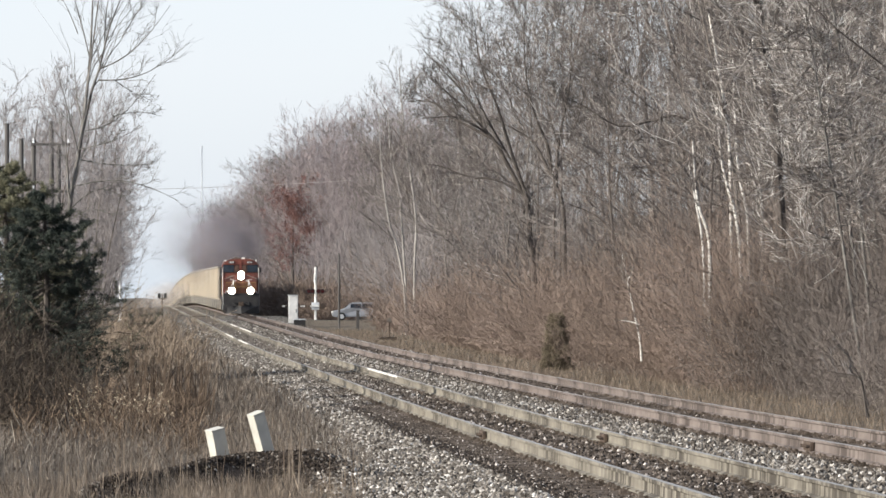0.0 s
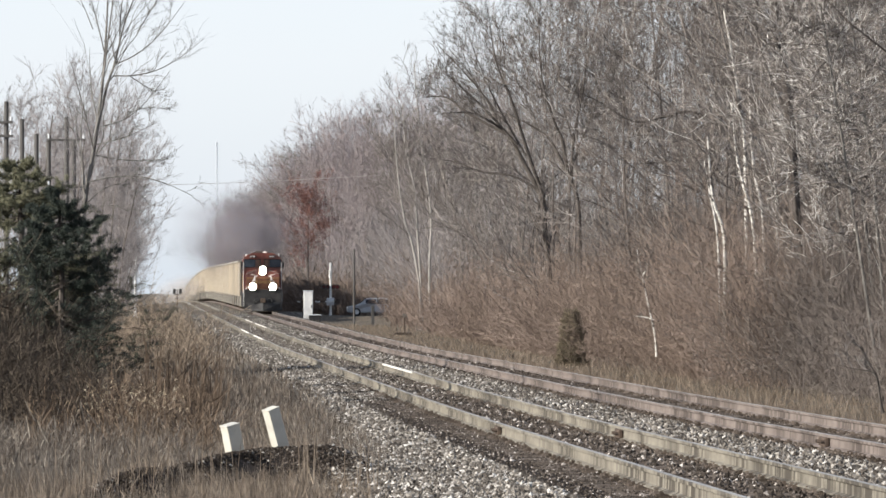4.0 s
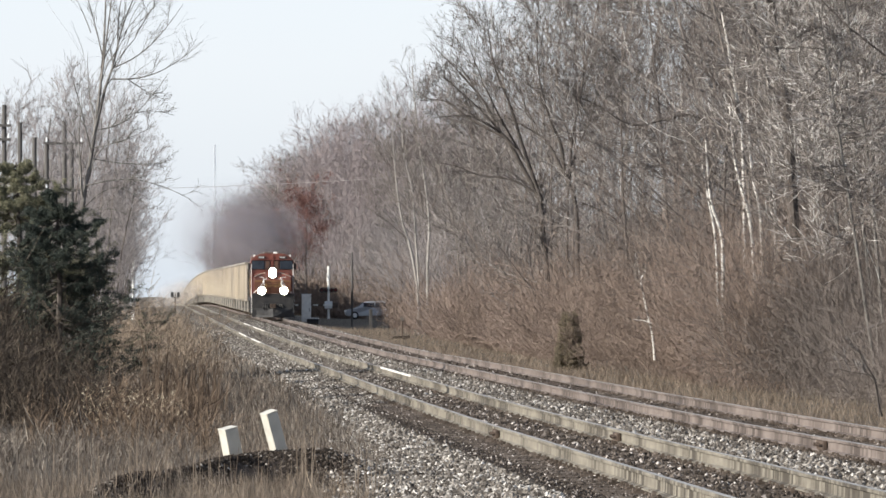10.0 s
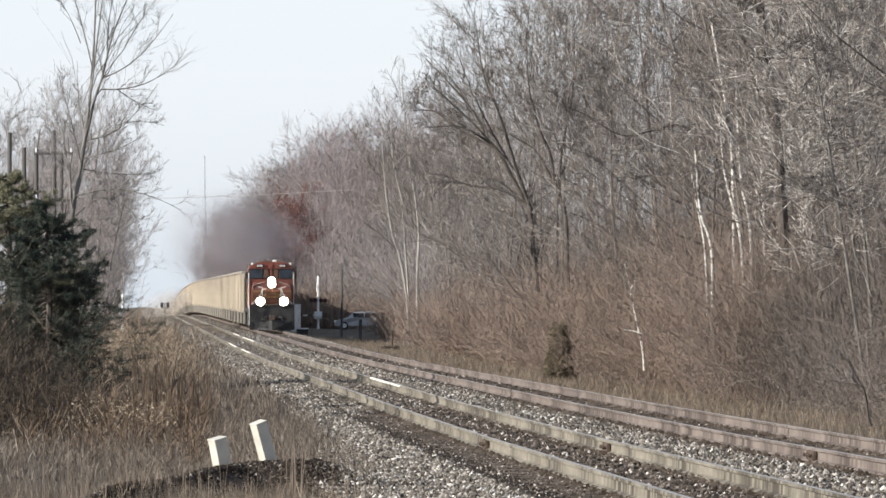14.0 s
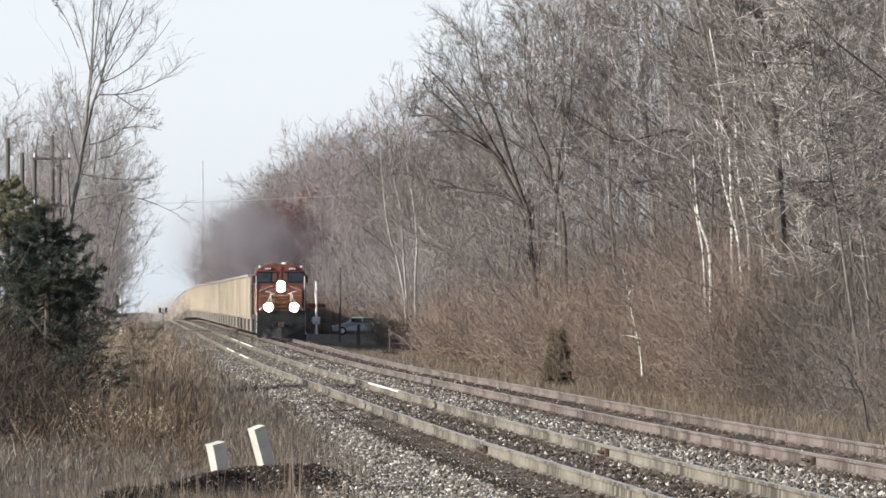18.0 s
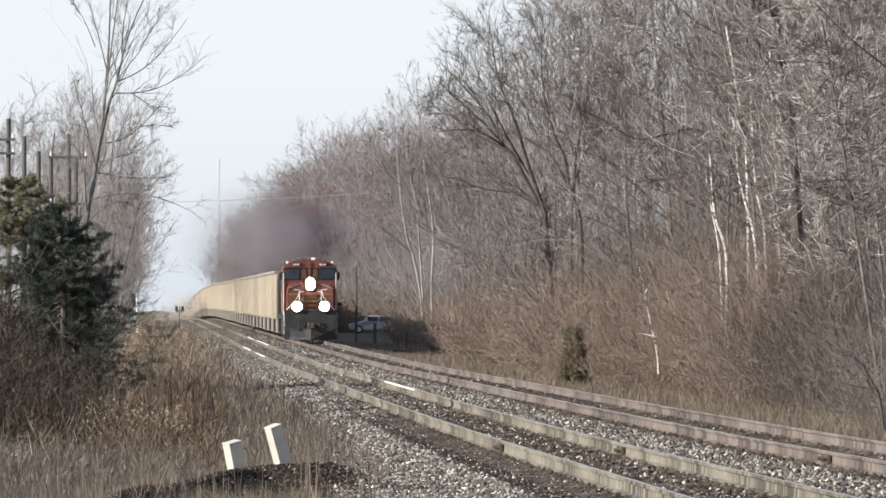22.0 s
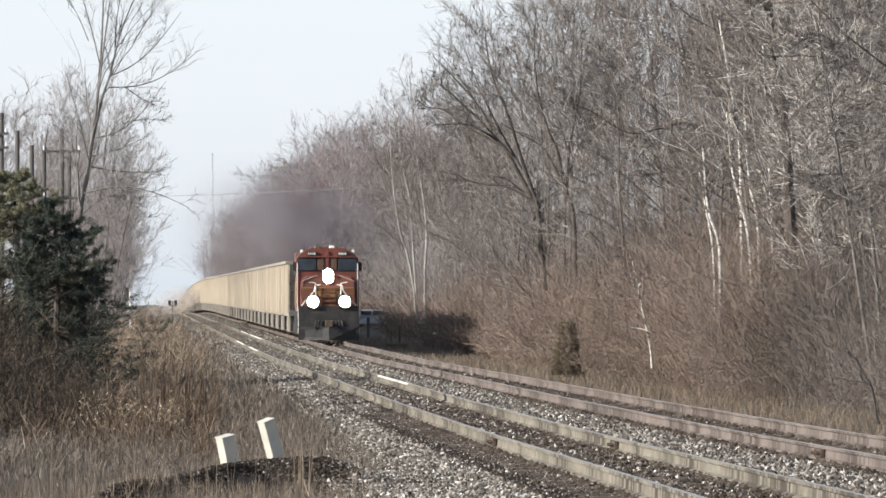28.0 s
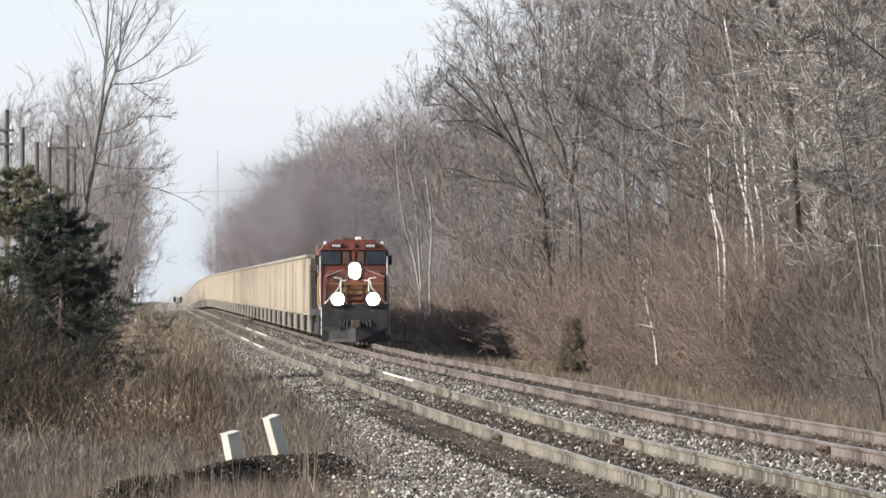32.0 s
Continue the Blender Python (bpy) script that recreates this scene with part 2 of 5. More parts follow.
def ground_mat():
    """Dry grass and leaf litter, with the grey stone bed under the rails and bare dark earth on the low bank."""
    m, n, l, b = mat("ground", 0.95)
    fine, broad = noise_at(n, l, 7.0, 8, world_space=True), noise_at(n, l, 0.35, 5, (1, 0.35, 1), world_space=True)
    grass = mixed(n, l, broad, ramp(n, l, fine, [(0.3, (0.06, 0.05, 0.04)), (0.7, (0.15, 0.126, 0.102))]), ramp(n, l, fine, [(0.3, (0.085, 0.07, 0.055)), (0.7, (0.18, 0.155, 0.125))]))
    vo = n.new("ShaderNodeTexVoronoi")
    vo.inputs["Scale"].default_value = 15.0
    pos = n.new("ShaderNodeNewGeometry").outputs["Position"]
    l.new(pos, vo.inputs["Vector"])
    sep = n.new("ShaderNodeSeparateColor")
    l.new(vo.outputs["Color"], sep.inputs["Color"])
    stone = ramp(n, l, sep.outputs["Red"], [(0.0, (0.04, 0.035, 0.03)), (0.6, (0.13, 0.117, 0.1)), (1.0, (0.28, 0.258, 0.225))])
    xyz = n.new("ShaderNodeSeparateXYZ")
    l.new(pos, xyz.inputs["Vector"])
    wob = n.new("ShaderNodeMath")
    wob.operation = "MULTIPLY_ADD"
    l.new(broad, wob.inputs[0])
    wob.inputs[1].default_value = 2.2
    l.new(xyz.outputs["X"], wob.inputs[2])
    widen = n.new("ShaderNodeMapRange")
    widen.inputs["From Min"].default_value, widen.inputs["From Max"].default_value, widen.inputs["To Max"].default_value = 85, 150, 1.0
    l.new(xyz.outputs["Y"], widen.inputs["Value"])
    edge = n.new("ShaderNodeMath")
    edge.operation = "SUBTRACT"
    l.new(wob.outputs["Value"], edge.inputs[0])
    l.new(widen.outputs["Result"], edge.inputs[1])

    def band(lo, hi, soft, src):
        a, c = n.new("ShaderNodeMapRange"), n.new("ShaderNodeMapRange")
        a.inputs["From Min"].default_value, a.inputs["From Max"].default_value = lo - soft, lo + soft
        c.inputs["From Min"].default_value, c.inputs["From Max"].default_value = hi + soft, hi - soft
        l.new(src, a.inputs["Value"])
        l.new(src, c.inputs["Value"])
        mul = n.new("ShaderNodeMath")
        mul.operation = "MULTIPLY"
        l.new(a.outputs["Result"], mul.inputs[0])
        l.new(c.outputs["Result"], mul.inputs[1])
        return mul.outputs["Value"]

    col = mixed(n, l, band(3.5, 12.9, 0.4, edge.outputs["Value"]), grass, stone)
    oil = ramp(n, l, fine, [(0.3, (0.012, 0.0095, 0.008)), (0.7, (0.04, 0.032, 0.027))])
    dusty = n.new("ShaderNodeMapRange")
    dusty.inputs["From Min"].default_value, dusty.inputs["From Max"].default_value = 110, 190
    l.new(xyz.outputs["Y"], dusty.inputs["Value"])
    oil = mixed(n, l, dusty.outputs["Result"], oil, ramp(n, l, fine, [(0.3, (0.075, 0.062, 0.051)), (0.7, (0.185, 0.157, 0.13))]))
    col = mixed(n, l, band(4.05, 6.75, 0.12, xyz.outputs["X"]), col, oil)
    col = mixed(n, l, band(8.3, 10.5, 0.3, xyz.outputs["X"]), col, ramp(n, l, fine, [(0.3, (0.045, 0.034, 0.027)), (0.7, (0.12, 0.095, 0.08))]))
    bank = n.new("ShaderNodeMath")
    bank.operation = "MULTIPLY"
    bend = n.new("ShaderNodeMapRange")
    bend.inputs["From Min"].default_value, bend.inputs["From Max"].default_value, bend.inputs["To Max"].default_value = 1.35, -0.85, 17.6
    l.new(xyz.outputs["X"], bend.inputs["Value"])
    along = n.new("ShaderNodeMath")
    l.new(xyz.outputs["Y"], along.inputs[0])
    l.new(bend.outputs["Result"], along.inputs[1])
    l.new(band(81.6, 89.4, 0.9, along.outputs["Value"]), bank.inputs[0])
    l.new(band(-0.7, 2.8, 0.5, xyz.outputs["X"]), bank.inputs[1])
    col = mixed(n, l, bank.outputs["Value"], col, ramp(n, l, fine, [(0.35, (0.013, 0.01, 0.009)), (0.7, (0.05, 0.041, 0.034))]))
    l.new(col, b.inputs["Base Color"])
    bump(n, l, b, fine, 0.7, 0.05)
    return m


def rail_mat(name, dark, light, stain):
    """Dusty rail steel with groups of dark upright runs of rust and oil."""
    m, n, l, b = mat(name, 0.7)
    b.inputs["Specular IOR Level"].default_value = 0.1
    grain, runs, groups = noise_at(n, l, 3.0, 5, (3, 0.5, 3)), noise_at(n, l, 4.5, 3, (0.3, 1, 0.15)), noise_at(n, l, 0.33, 3, (0.2, 1, 0.2))
    c = ramp(n, l, grain, [(0.3, dark), (0.7, light)])
    both = n.new("ShaderNodeMath")
    both.operation = "MULTIPLY"
    l.new(ramp(n, l, runs, [(0.38, (0, 0, 0)), (0.52, (1, 1, 1))]), both.inputs[0])
    l.new(ramp(n, l, groups, [(0.4, (0.08, 0.08, 0.08)), (0.54, (0.95, 0.95, 0.95))]), both.inputs[1])
    l.new(mixed(n, l, both.outputs["Value"], c, stain), b.inputs["Base Color"])
    bump(n, l, b, grain, 0.15, 0.003)
    return m


ROOF_GEAR = surface("sooty_roof_steel", (0.07, 0.055, 0.05), (0.14, 0.115, 0.1), 3, 0.7)
# worn rail head with the sun's glint painted in as a pale colour
RAIL_GLINT = surface("worn_rail_head_glint", (0.6, 0.57, 0.5), (0.8, 0.77, 0.7), 2.0, 0.5, 0.0, 0.05, 0.001, (1, 0.1, 1))
RAIL = rail_mat("weathered_rail_steel", (0.156, 0.141, 0.115), (0.232, 0.212, 0.174), (0.0566, 0.049, 0.0402))
RAIL_PINK = rail_mat("rusty_pink_rail_steel", (0.141, 0.116, 0.104), (0.195, 0.165, 0.147), (0.063, 0.0508, 0.0443))


def wagon_mat():
    """Dusty tan paint with upright streaks; each wagon a little lighter or darker."""
    m, n, l, b = mat("dusty_tan_wagon_paint", 0.7)
    streak, blotch = noise_at(n, l, 1.4, 6, (1, 1, 0.1)), noise_at(n, l, 0.6, 5, (1, 1, 0.6))
    c = ramp(n, l, streak, [(0.3, (0.34, 0.298, 0.24)), (0.5, (0.44, 0.39, 0.32)), (0.72, (0.55, 0.5, 0.43))])
    c = mixed(n, l, ramp(n, l, blotch, [(0.5, (0, 0, 0)), (0.72, (0.7, 0.7, 0.7))]), c, (0.39, 0.335, 0.27))
    own = ramp(n, l, n.new("ShaderNodeObjectInfo").outputs["Random"], [(0.0, (0.8, 0.8, 0.79)), (0.5, (1.0, 1.0, 1.0)), (1.0, (1.08, 1.05, 0.98))])
    l.new(mixed(n, l, 1.0, c, own, "MULTIPLY"), b.inputs["Base Color"])
    bump(n, l, b, streak, 0.15, 0.02)
    return m


GONDOLA = wagon_mat()
GLASS, BIRCH, GROUND = glass_mat(), birch_mat(), ground_mat()
HEADLAMP = lamp_mat("lit_headlamp", (1.0, 0.9, 0.66), 14.0)


def smoke_mat(name, tint, dense):
    """Thin exhaust or dust: densest in the middle of each puff, broken up by noise."""
    m, n, l, b = mat(name, 1.0)
    b.inputs["Base Color"].default_value = (*tint, 1)
    xyz = n.new("ShaderNodeVectorMath")
    xyz.operation = "MULTIPLY"
    xyz.inputs[1].default_value = (1, 0, 1)
    l.new(n.new("ShaderNodeTexCoord").outputs["Object"], xyz.inputs[0])
    far = n.new("ShaderNodeVectorMath")
    far.operation = "LENGTH"
    l.new(xyz.outputs["Vector"], far.inputs[0])
    edge = n.new("ShaderNodeMapRange")
    edge.interpolation_type = "SMOOTHSTEP"
    edge.inputs["From Min"].default_value, edge.inputs["From Max"].default_value = 0.95, -0.1
    l.new(far.outputs["Value"], edge.inputs["Value"])
    wisp = n.new("ShaderNodeMapRange")
    wisp.inputs["From Min"].default_value, wisp.inputs["From Max"].default_value = 0.2, 0.8
    wisp.inputs["To Min"].default_value, wisp.inputs["To Max"].default_value = 0.2 * dense, dense
    l.new(noise_at(n, l, 1.6, 4), wisp.inputs["Value"])
    mul = n.new("ShaderNodeMath")
    mul.operation = "MULTIPLY"
    l.new(edge.outputs["Result"], mul.inputs[0])
    l.new(wisp.outputs["Result"], mul.inputs[1])
    l.new(mul.outputs["Value"], b.inputs["Alpha"])
    return m


SMOKE, DUST_HAZE = smoke_mat("diesel_exhaust", (0.172, 0.16, 0.176), 0.7), smoke_mat("blown_dust", (0.3, 0.275, 0.255), 1.0)
CONCRETE = surface("rough_concrete", (0.3, 0.29, 0.27), (0.42, 0.41, 0.38), 6, 0.9)
RED_LENS = surface("dark_red_lens", (0.03, 0.006, 0.006), (0.05, 0.01, 0.01), 4, 0.2, relief=0)
HAZY_STEEL = surface("pale_tower_steel", (0.5, 0.52, 0.55), (0.6, 0.62, 0.65), 0.2, 0.6)


# ---- tools ----
def part(name, bm, material, parent, label="", smooth=False):
    me = bpy.data.meshes.new(name)
    bm.to_mesh(me)
    bm.free()
    me.materials.append(material)
    if smooth:
        me.shade_smooth()
    ob = new(name, me)
    ob.parent = parent
    if label:
        tagged(ob, label)
    return ob


def box(bm, x0, x1, y0, y1, z0, z1, bevel=0.0):
    v = [bm.verts.new((x, y, z)) for z in (z0, z1) for x, y in ((x0, y0), (x1, y0), (x1, y1), (x0, y1))]
    fs = [bm.faces.new([v[i] for i in q]) for q in ((3, 2, 1, 0), (4, 5, 6, 7), (0, 1, 5, 4), (1, 2, 6, 5), (2, 3, 7, 6), (3, 0, 4, 7))]
    if bevel:
        bmesh.ops.bevel(bm, geom=list({e for f in fs for e in f.edges}), offset=bevel, segments=2, affect="EDGES", profile=0.6)
    return bm


def boxes(*dims, bevel=0.0):
    bm = bmesh.new()
    for d in dims:
        box(bm, *d, bevel=bevel)
    return bm


def rod(bm, a, b, r0, r1=None, sides=8):
    a, b = Vector(a), Vector(b)
    q = (b - a).to_track_quat("Z", "Y").to_matrix()
    r1 = r0 if r1 is None else r1
    rings = [[bm.verts.new(p + q @ Vector((r * math.cos(k * math.tau / sides), r * math.sin(k * math.tau / sides), 0))) for k in range(sides)] for p, r in ((a, r0), (b, r1))]
    for k in range(sides):
        bm.faces.new((rings[0][k], rings[0][(k + 1) % sides], rings[1][(k + 1) % sides], rings[1][k]))
    bm.faces.new(rings[0][::-1])
    bm.faces.new(rings[1])
    return bm


def rods(*spans, sides=8):
    bm = bmesh.new()
    for s in spans:
        rod(bm, *s, sides=sides)
    return bm


def prism(bm, outline, y0, y1):
    """An outline of (x, z) run from y0 to y1."""
    a, b = ([bm.verts.new((x, y, z)) for x, z in outline] for y in (y0, y1))
    n = len(outline)
    for k in range(n):
        bm.faces.new((a[k], a[(k + 1) % n], b[(k + 1) % n], b[k]))
    bm.faces.new(a[::-1])
    bm.faces.new(b)
    bmesh.ops.recalc_face_normals(bm, faces=bm.faces)
    return bm


def bulk(name, verts, faces, material, smooth=False):
    """A mesh out of large arrays; all faces have the same number of corners."""
    me = bpy.data.meshes.new(name)
    verts, faces = np.asarray(verts, np.float32), np.asarray(faces, np.int32)
    k = faces.shape[1]
    me.vertices.add(len(verts))
    me.vertices.foreach_set("co", verts.ravel())
    me.loops.add(faces.size)
    me.loops.foreach_set("vertex_index", faces.ravel())
    me.polygons.add(len(faces))
    me.polygons.foreach_set("loop_start", np.arange(0, faces.size, k, dtype=np.int32))
    me.polygons.foreach_set("loop_total", np.full(len(faces), k, np.int32))
    me.polygons.foreach_set("use_smooth", np.full(len(faces), smooth))
    me.update(calc_edges=True)
    me.materials.append(material)
    return me


def unit(v):
    return v / np.maximum(np.linalg.norm(v, axis=-1, keepdims=True), 1e-9)


def tubes(chains, sides=3):
    """Verts and quads of tapered tubes; chains: (points n,k,3; radii n,k), with a third item for the finest twigs."""
    vs, fs, at = [], [], 0
    for P, R, *flat in chains:
        n, k = R.shape
        if flat:
            T = unit(np.gradient(P, axis=1))
            U = unit(np.cross(T, np.random.default_rng(n).normal(size=(n, 1, 3)))) * R[..., None] * 1.5
            vs.append(np.stack([P - U, P + U], 2).reshape(-1, 3))
            idx = np.arange(n * k * 2).reshape(n, k, 2) + at
            fs.append(np.stack([idx[:, :-1, 0], idx[:, :-1, 1], idx[:, 1:, 1], idx[:, 1:, 0]], -1).reshape(-1, 4))
            at += n * k * 2
            continue
        T = unit(np.gradient(P, axis=1))
        ref = np.where(np.abs(T[..., 2:3]) > 0.9, np.array([1.0, 0, 0]), np.array([0, 0, 1.0]))
        U = unit(np.cross(T, ref))
        W = np.cross(T, U)
        ang = np.arange(sides) * math.tau / sides
        ring = P[:, :, None] + R[:, :, None, None] * (np.cos(ang)[:, None] * U[:, :, None] + np.sin(ang)[:, None] * W[:, :, None])
        vs.append(ring.reshape(-1, 3))
        idx = np.arange(n * k * sides).reshape(n, k, sides) + at
        nxt = np.roll(idx, -1, axis=2)
        fs.append(np.stack([idx[:, :-1], nxt[:, :-1], nxt[:, 1:], idx[:, 1:]], -1).reshape(-1, 4))
        at += n * k * sides
    return np.concatenate(vs), np.concatenate(fs)


def sprout(rng, chains, count, lo, hi, reach, spread, lift, steps, thin, bend=0.25, tip=0.006, tug=(0, 0, 0)):
    """Branches that leave each chain of points: count a chain, between lo and hi of its length."""
    P, R = chains
    n, k, _ = P.shape
    own = np.repeat(np.arange(n), count)
    at = rng.uniform(lo, hi, n * count) * (k - 1)
    i = np.minimum(at.astype(int), k - 2)
    f = (at - i)[:, None]
    base = P[own, i] * (1 - f) + P[own, i + 1] * f
    rad = R[own, i] * (1 - f[:, 0]) + R[own, i + 1] * f[:, 0]
    tan = unit(P[own, i + 1] - P[own, i])
    side = unit(np.cross(tan, rng.normal(size=(n * count, 3))))
    span = np.linalg.norm(np.diff(P, axis=1), axis=-1).sum(1)[own]
    length = span * reach * rng.uniform(0.6, 1.25, n * count) * (1.15 - 0.55 * at / (k - 1))
    go = unit(tan * (1 - spread) + side * spread + np.array([0, 0, lift]) + np.array(tug))
    curl = rng.normal(size=(n * count, 3)) * bend + np.array([0, 0, lift * 0.6])
    s = np.linspace(0, 1, steps + 1)[None, :, None]
    pts = base[:, None] + (go[:, None] * s + curl[:, None] * s * s * 0.5) * length[:, None, None]
    pts += rng.normal(size=pts.shape) * (length * 0.018)[:, None, None] * (s > 0)
    r0 = np.maximum(rad * thin, tip)
    radii = r0[:, None] * (1 - s[..., 0]) + tip * 0.7 * s[..., 0]
    return pts, radii


def chain(points, r0, r1, steps=10):
    """One smooth run through a few points."""
    p = np.array(points, float)
    t = np.linspace(0, len(p) - 1, steps + 1)
    out = np.empty((steps + 1, 3))
    for j, u in enumerate(t):
        i = min(int(u), len(p) - 2)
        w = u - i
        a, b, c, d = p[max(i - 1, 0)], p[i], p[i + 1], p[min(i + 2, len(p) - 1)]
        out[j] = 0.5 * (2 * b + (c - a) * w + (2 * a - 5 * b + 4 * c - d) * w * w + (3 * b - a - 3 * c + d) * w ** 3)
    return out[None], np.linspace(r0, r1, steps + 1)[None]


def rail_z(y):
    """Height of the rail heads along the line, which dips away from the camera and falls off beyond a crest."""
    near = np.interp(y, (0, 46, 58, 78, 104, 143, 195, 260, 338, 637), (0.78, 0.74, 0.68, 0.586, 0.46, 0.337, 0.227, 0.066, 0.0, 0.0))
    past = np.clip(np.asarray(y, float) - 820, 0, 900)
    return near - 9.5e-6 * past ** 2 + np.clip((np.asarray(y, float) - 2400) / 1800, 0, 1) * 3.0


def bank_ridge(x):
    """How far off the crest of the low earth bank lies; it bends nearer on the open side."""
    return 88.5 - 8.0 * np.clip(1.35 - np.asarray(x, float), 0, 2.2)


def ground_z(x, y):
    """The lie of the land: stone bed, left verge, right ditch and the wooded bank."""
    x, y = np.asarray(x, float), np.asarray(y, float)
    drop = np.interp(x, (-60, -12, -4, 1.2, 3.4, 4.2, 11.0, 12.9, 15.5, 18.5, 26, 45, 140), (-0.6, 0.2, 0.42, 0.42, 0.3, 0.2, 0.2, 0.72, 0.8, 0.7, -2.4, -8.5, -22))
    drop = np.where((x > 18.5) & (drop < 0.7), 0.7 + (drop - 0.7) * np.clip((2200 - y) / 1000, 0, 1), drop)
    z = rail_z(y) - drop
    z = z + 0.06 * np.sin(x * 0.9 + y * 0.21) * np.sin(y * 0.33) * np.clip((2.5 - x) / 3, 0, 1)
    ridge = bank_ridge(x) - 0.8 * np.clip(x - 1.6, 0, 2)
    z = z + 0.3 * np.exp(-((y - ridge) / 1.6) ** 2) * np.clip((x + 1.5) / 1.4, 0, 1) * np.clip((3.0 - x) / 0.8, 0, 1)
    return z


# ---- land and line ----
A_RAIL, C_RAIL, GAUGE = 4.94, 8.60, 1.50
NEAR_C, FAR_C = A_RAIL + GAUGE / 2, C_RAIL + GAUGE / 2


# stretches of worn rail head coloured near white as sun glints, by the rail they lie in
BRIGHT = {4.94: ((305.0, 330.0), (345.0, 372.0)), 6.44: ((175.5, 197.5), (385.0, 425.0), (437.0, 462.0))}


def build_ground():
    xs = np.concatenate([[-1500, -600, -250, -120, -60, -35, -22], np.arange(-14, 3.2, 0.35), np.arange(3.2, 13.5, 0.3), np.arange(14, 30, 1.0), [33, 38, 45, 60, 90, 140, 300, 700, 1500]])
    ys = np.concatenate([[-300, -100, -40, 0, 25, 40], np.arange(50, 100, 0.5), np.arange(100, 200, 2.0), np.arange(200, 700, 10), np.arange(700, 1800, 50), [1800, 2100, 2400, 3000, 4200]])
    X, Y = np.meshgrid(xs, ys)
    Z = ground_z(X, Y)
    n, m = X.shape
    idx = np.arange(n * m).reshape(n, m)
    f = np.stack([idx[:-1, :-1], idx[:-1, 1:], idx[1:, 1:], idx[1:, :-1]], -1).reshape(-1, 4)
    return tagged(new("ground", bulk("ground", np.stack([X, Y, Z], -1).reshape(-1, 3), f, GROUND, True)), "dry grass and leaf litter beside a grey stone bed", "ground", kind="structure")


def rail_mesh(x, y0, y1, material, bright=False):
    """Flat-bottom rail with head, web and foot, following the line's profile."""
    ys = np.unique(np.concatenate([np.arange(y0, y1, 12.0), [y1]]))
    prof = np.array([(-0.07, -0.172), (-0.07, -0.16), (-0.012, -0.14), (-0.009, -0.045), (-0.035, -0.035), (-0.036, -0.006), (-0.028, 0.0), (0.028, 0.0), (0.036, -0.006), (0.035, -0.035), (0.009, -0.045), (0.012, -0.14), (0.07, -0.16), (0.07, -0.172)])
    k = len(prof)
    v = np.empty((len(ys), k, 3))
    v[..., 0], v[..., 1], v[..., 2] = x + prof[:, 0], ys[:, None], rail_z(ys)[:, None] + prof[:, 1]
    idx = np.arange(len(ys) * k).reshape(-1, k)
    nxt = np.roll(idx, -1, 1)
    f = np.stack([idx[:-1], idx[1:], nxt[1:], nxt[:-1]], -1)
    me = bulk("rail", v.reshape(-1, 3), f.reshape(-1, 4), material)
    me.materials.append(RAIL_TOP)
    slot = np.zeros(f.shape[:2], np.int32)
    slot[:, 6] = 1
    if bright:
        me.materials.append(RAIL_GLINT)
        slot[:, 3:9] = 2
    me.polygons.foreach_set("material_index", slot.ravel())
    return me


def build_track(name, x, material, cuts, label):
    track = tagged(new(name), label, "railway track", "parallel tracks")
    for rx, joints in ((x - GAUGE / 2, cuts[0]), (x + GAUGE / 2, cuts[1])):
        ends = sorted([-80.0, *joints, *(e for span in BRIGHT.get(round(rx, 2), ()) for e in span), 260.0, 2600.0])
        for a, b in zip(ends, ends[1:]):
            r = new("rail", rail_mesh(rx, a + 0.012, b - 0.012, material, (a, b) in BRIGHT.get(round(rx, 2), ())))
            r.parent = track
        for j in joints[-1:] if x < 7 else joints[:1] if len(joints) > 1 else ():
            z = float(rail_z(j))
            bar = boxes((rx - 0.075, rx - 0.02, j - 0.46, j + 0.46, z - 0.15, z - 0.035), (rx + 0.02, rx + 0.075, j - 0.46, j + 0.46, z - 0.15, z - 0.035), bevel=0.012)
            for k in range(6):
                yk = j - 0.375 + 0.15 * k
                rod(bar, (rx - 0.12, yk, z - 0.09), (rx + 0.12, yk, z - 0.09), 0.024, sides=6)
            part("joint_bar", bar, IRON, track, "bolted dark iron joint bar")
    rng = np.random.default_rng(int(x * 10))
    bm = boxes((-1.3, 1.3, -0.115, 0.115, -0.2, 0.0))
    for s in (-GAUGE / 2, GAUGE / 2):
        box(bm, s - 0.15, s + 0.15, -0.09, 0.09, 0.0, 0.018)
        for o in (-0.1, 0.1):
            box(bm, s + o - 0.018, s + o + 0.018, -0.03, 0.03, 0.018, 0.045)
    me = bpy.data.meshes.new("tie")
    bm.to_mesh(me)
    bm.free()
    me.materials.append(TIE)
    y = 46.0
    for k in range(230):
        ob = new("tie", me)
        ob.parent = track
        ob.matrix_basis = pose(x + rng.normal(0, 0.03), y, float(rail_z(y)) - 0.192, 0, 0, rng.normal(0, 0.6))
        y += 0.52 + rng.normal(0, 0.015)
    return track


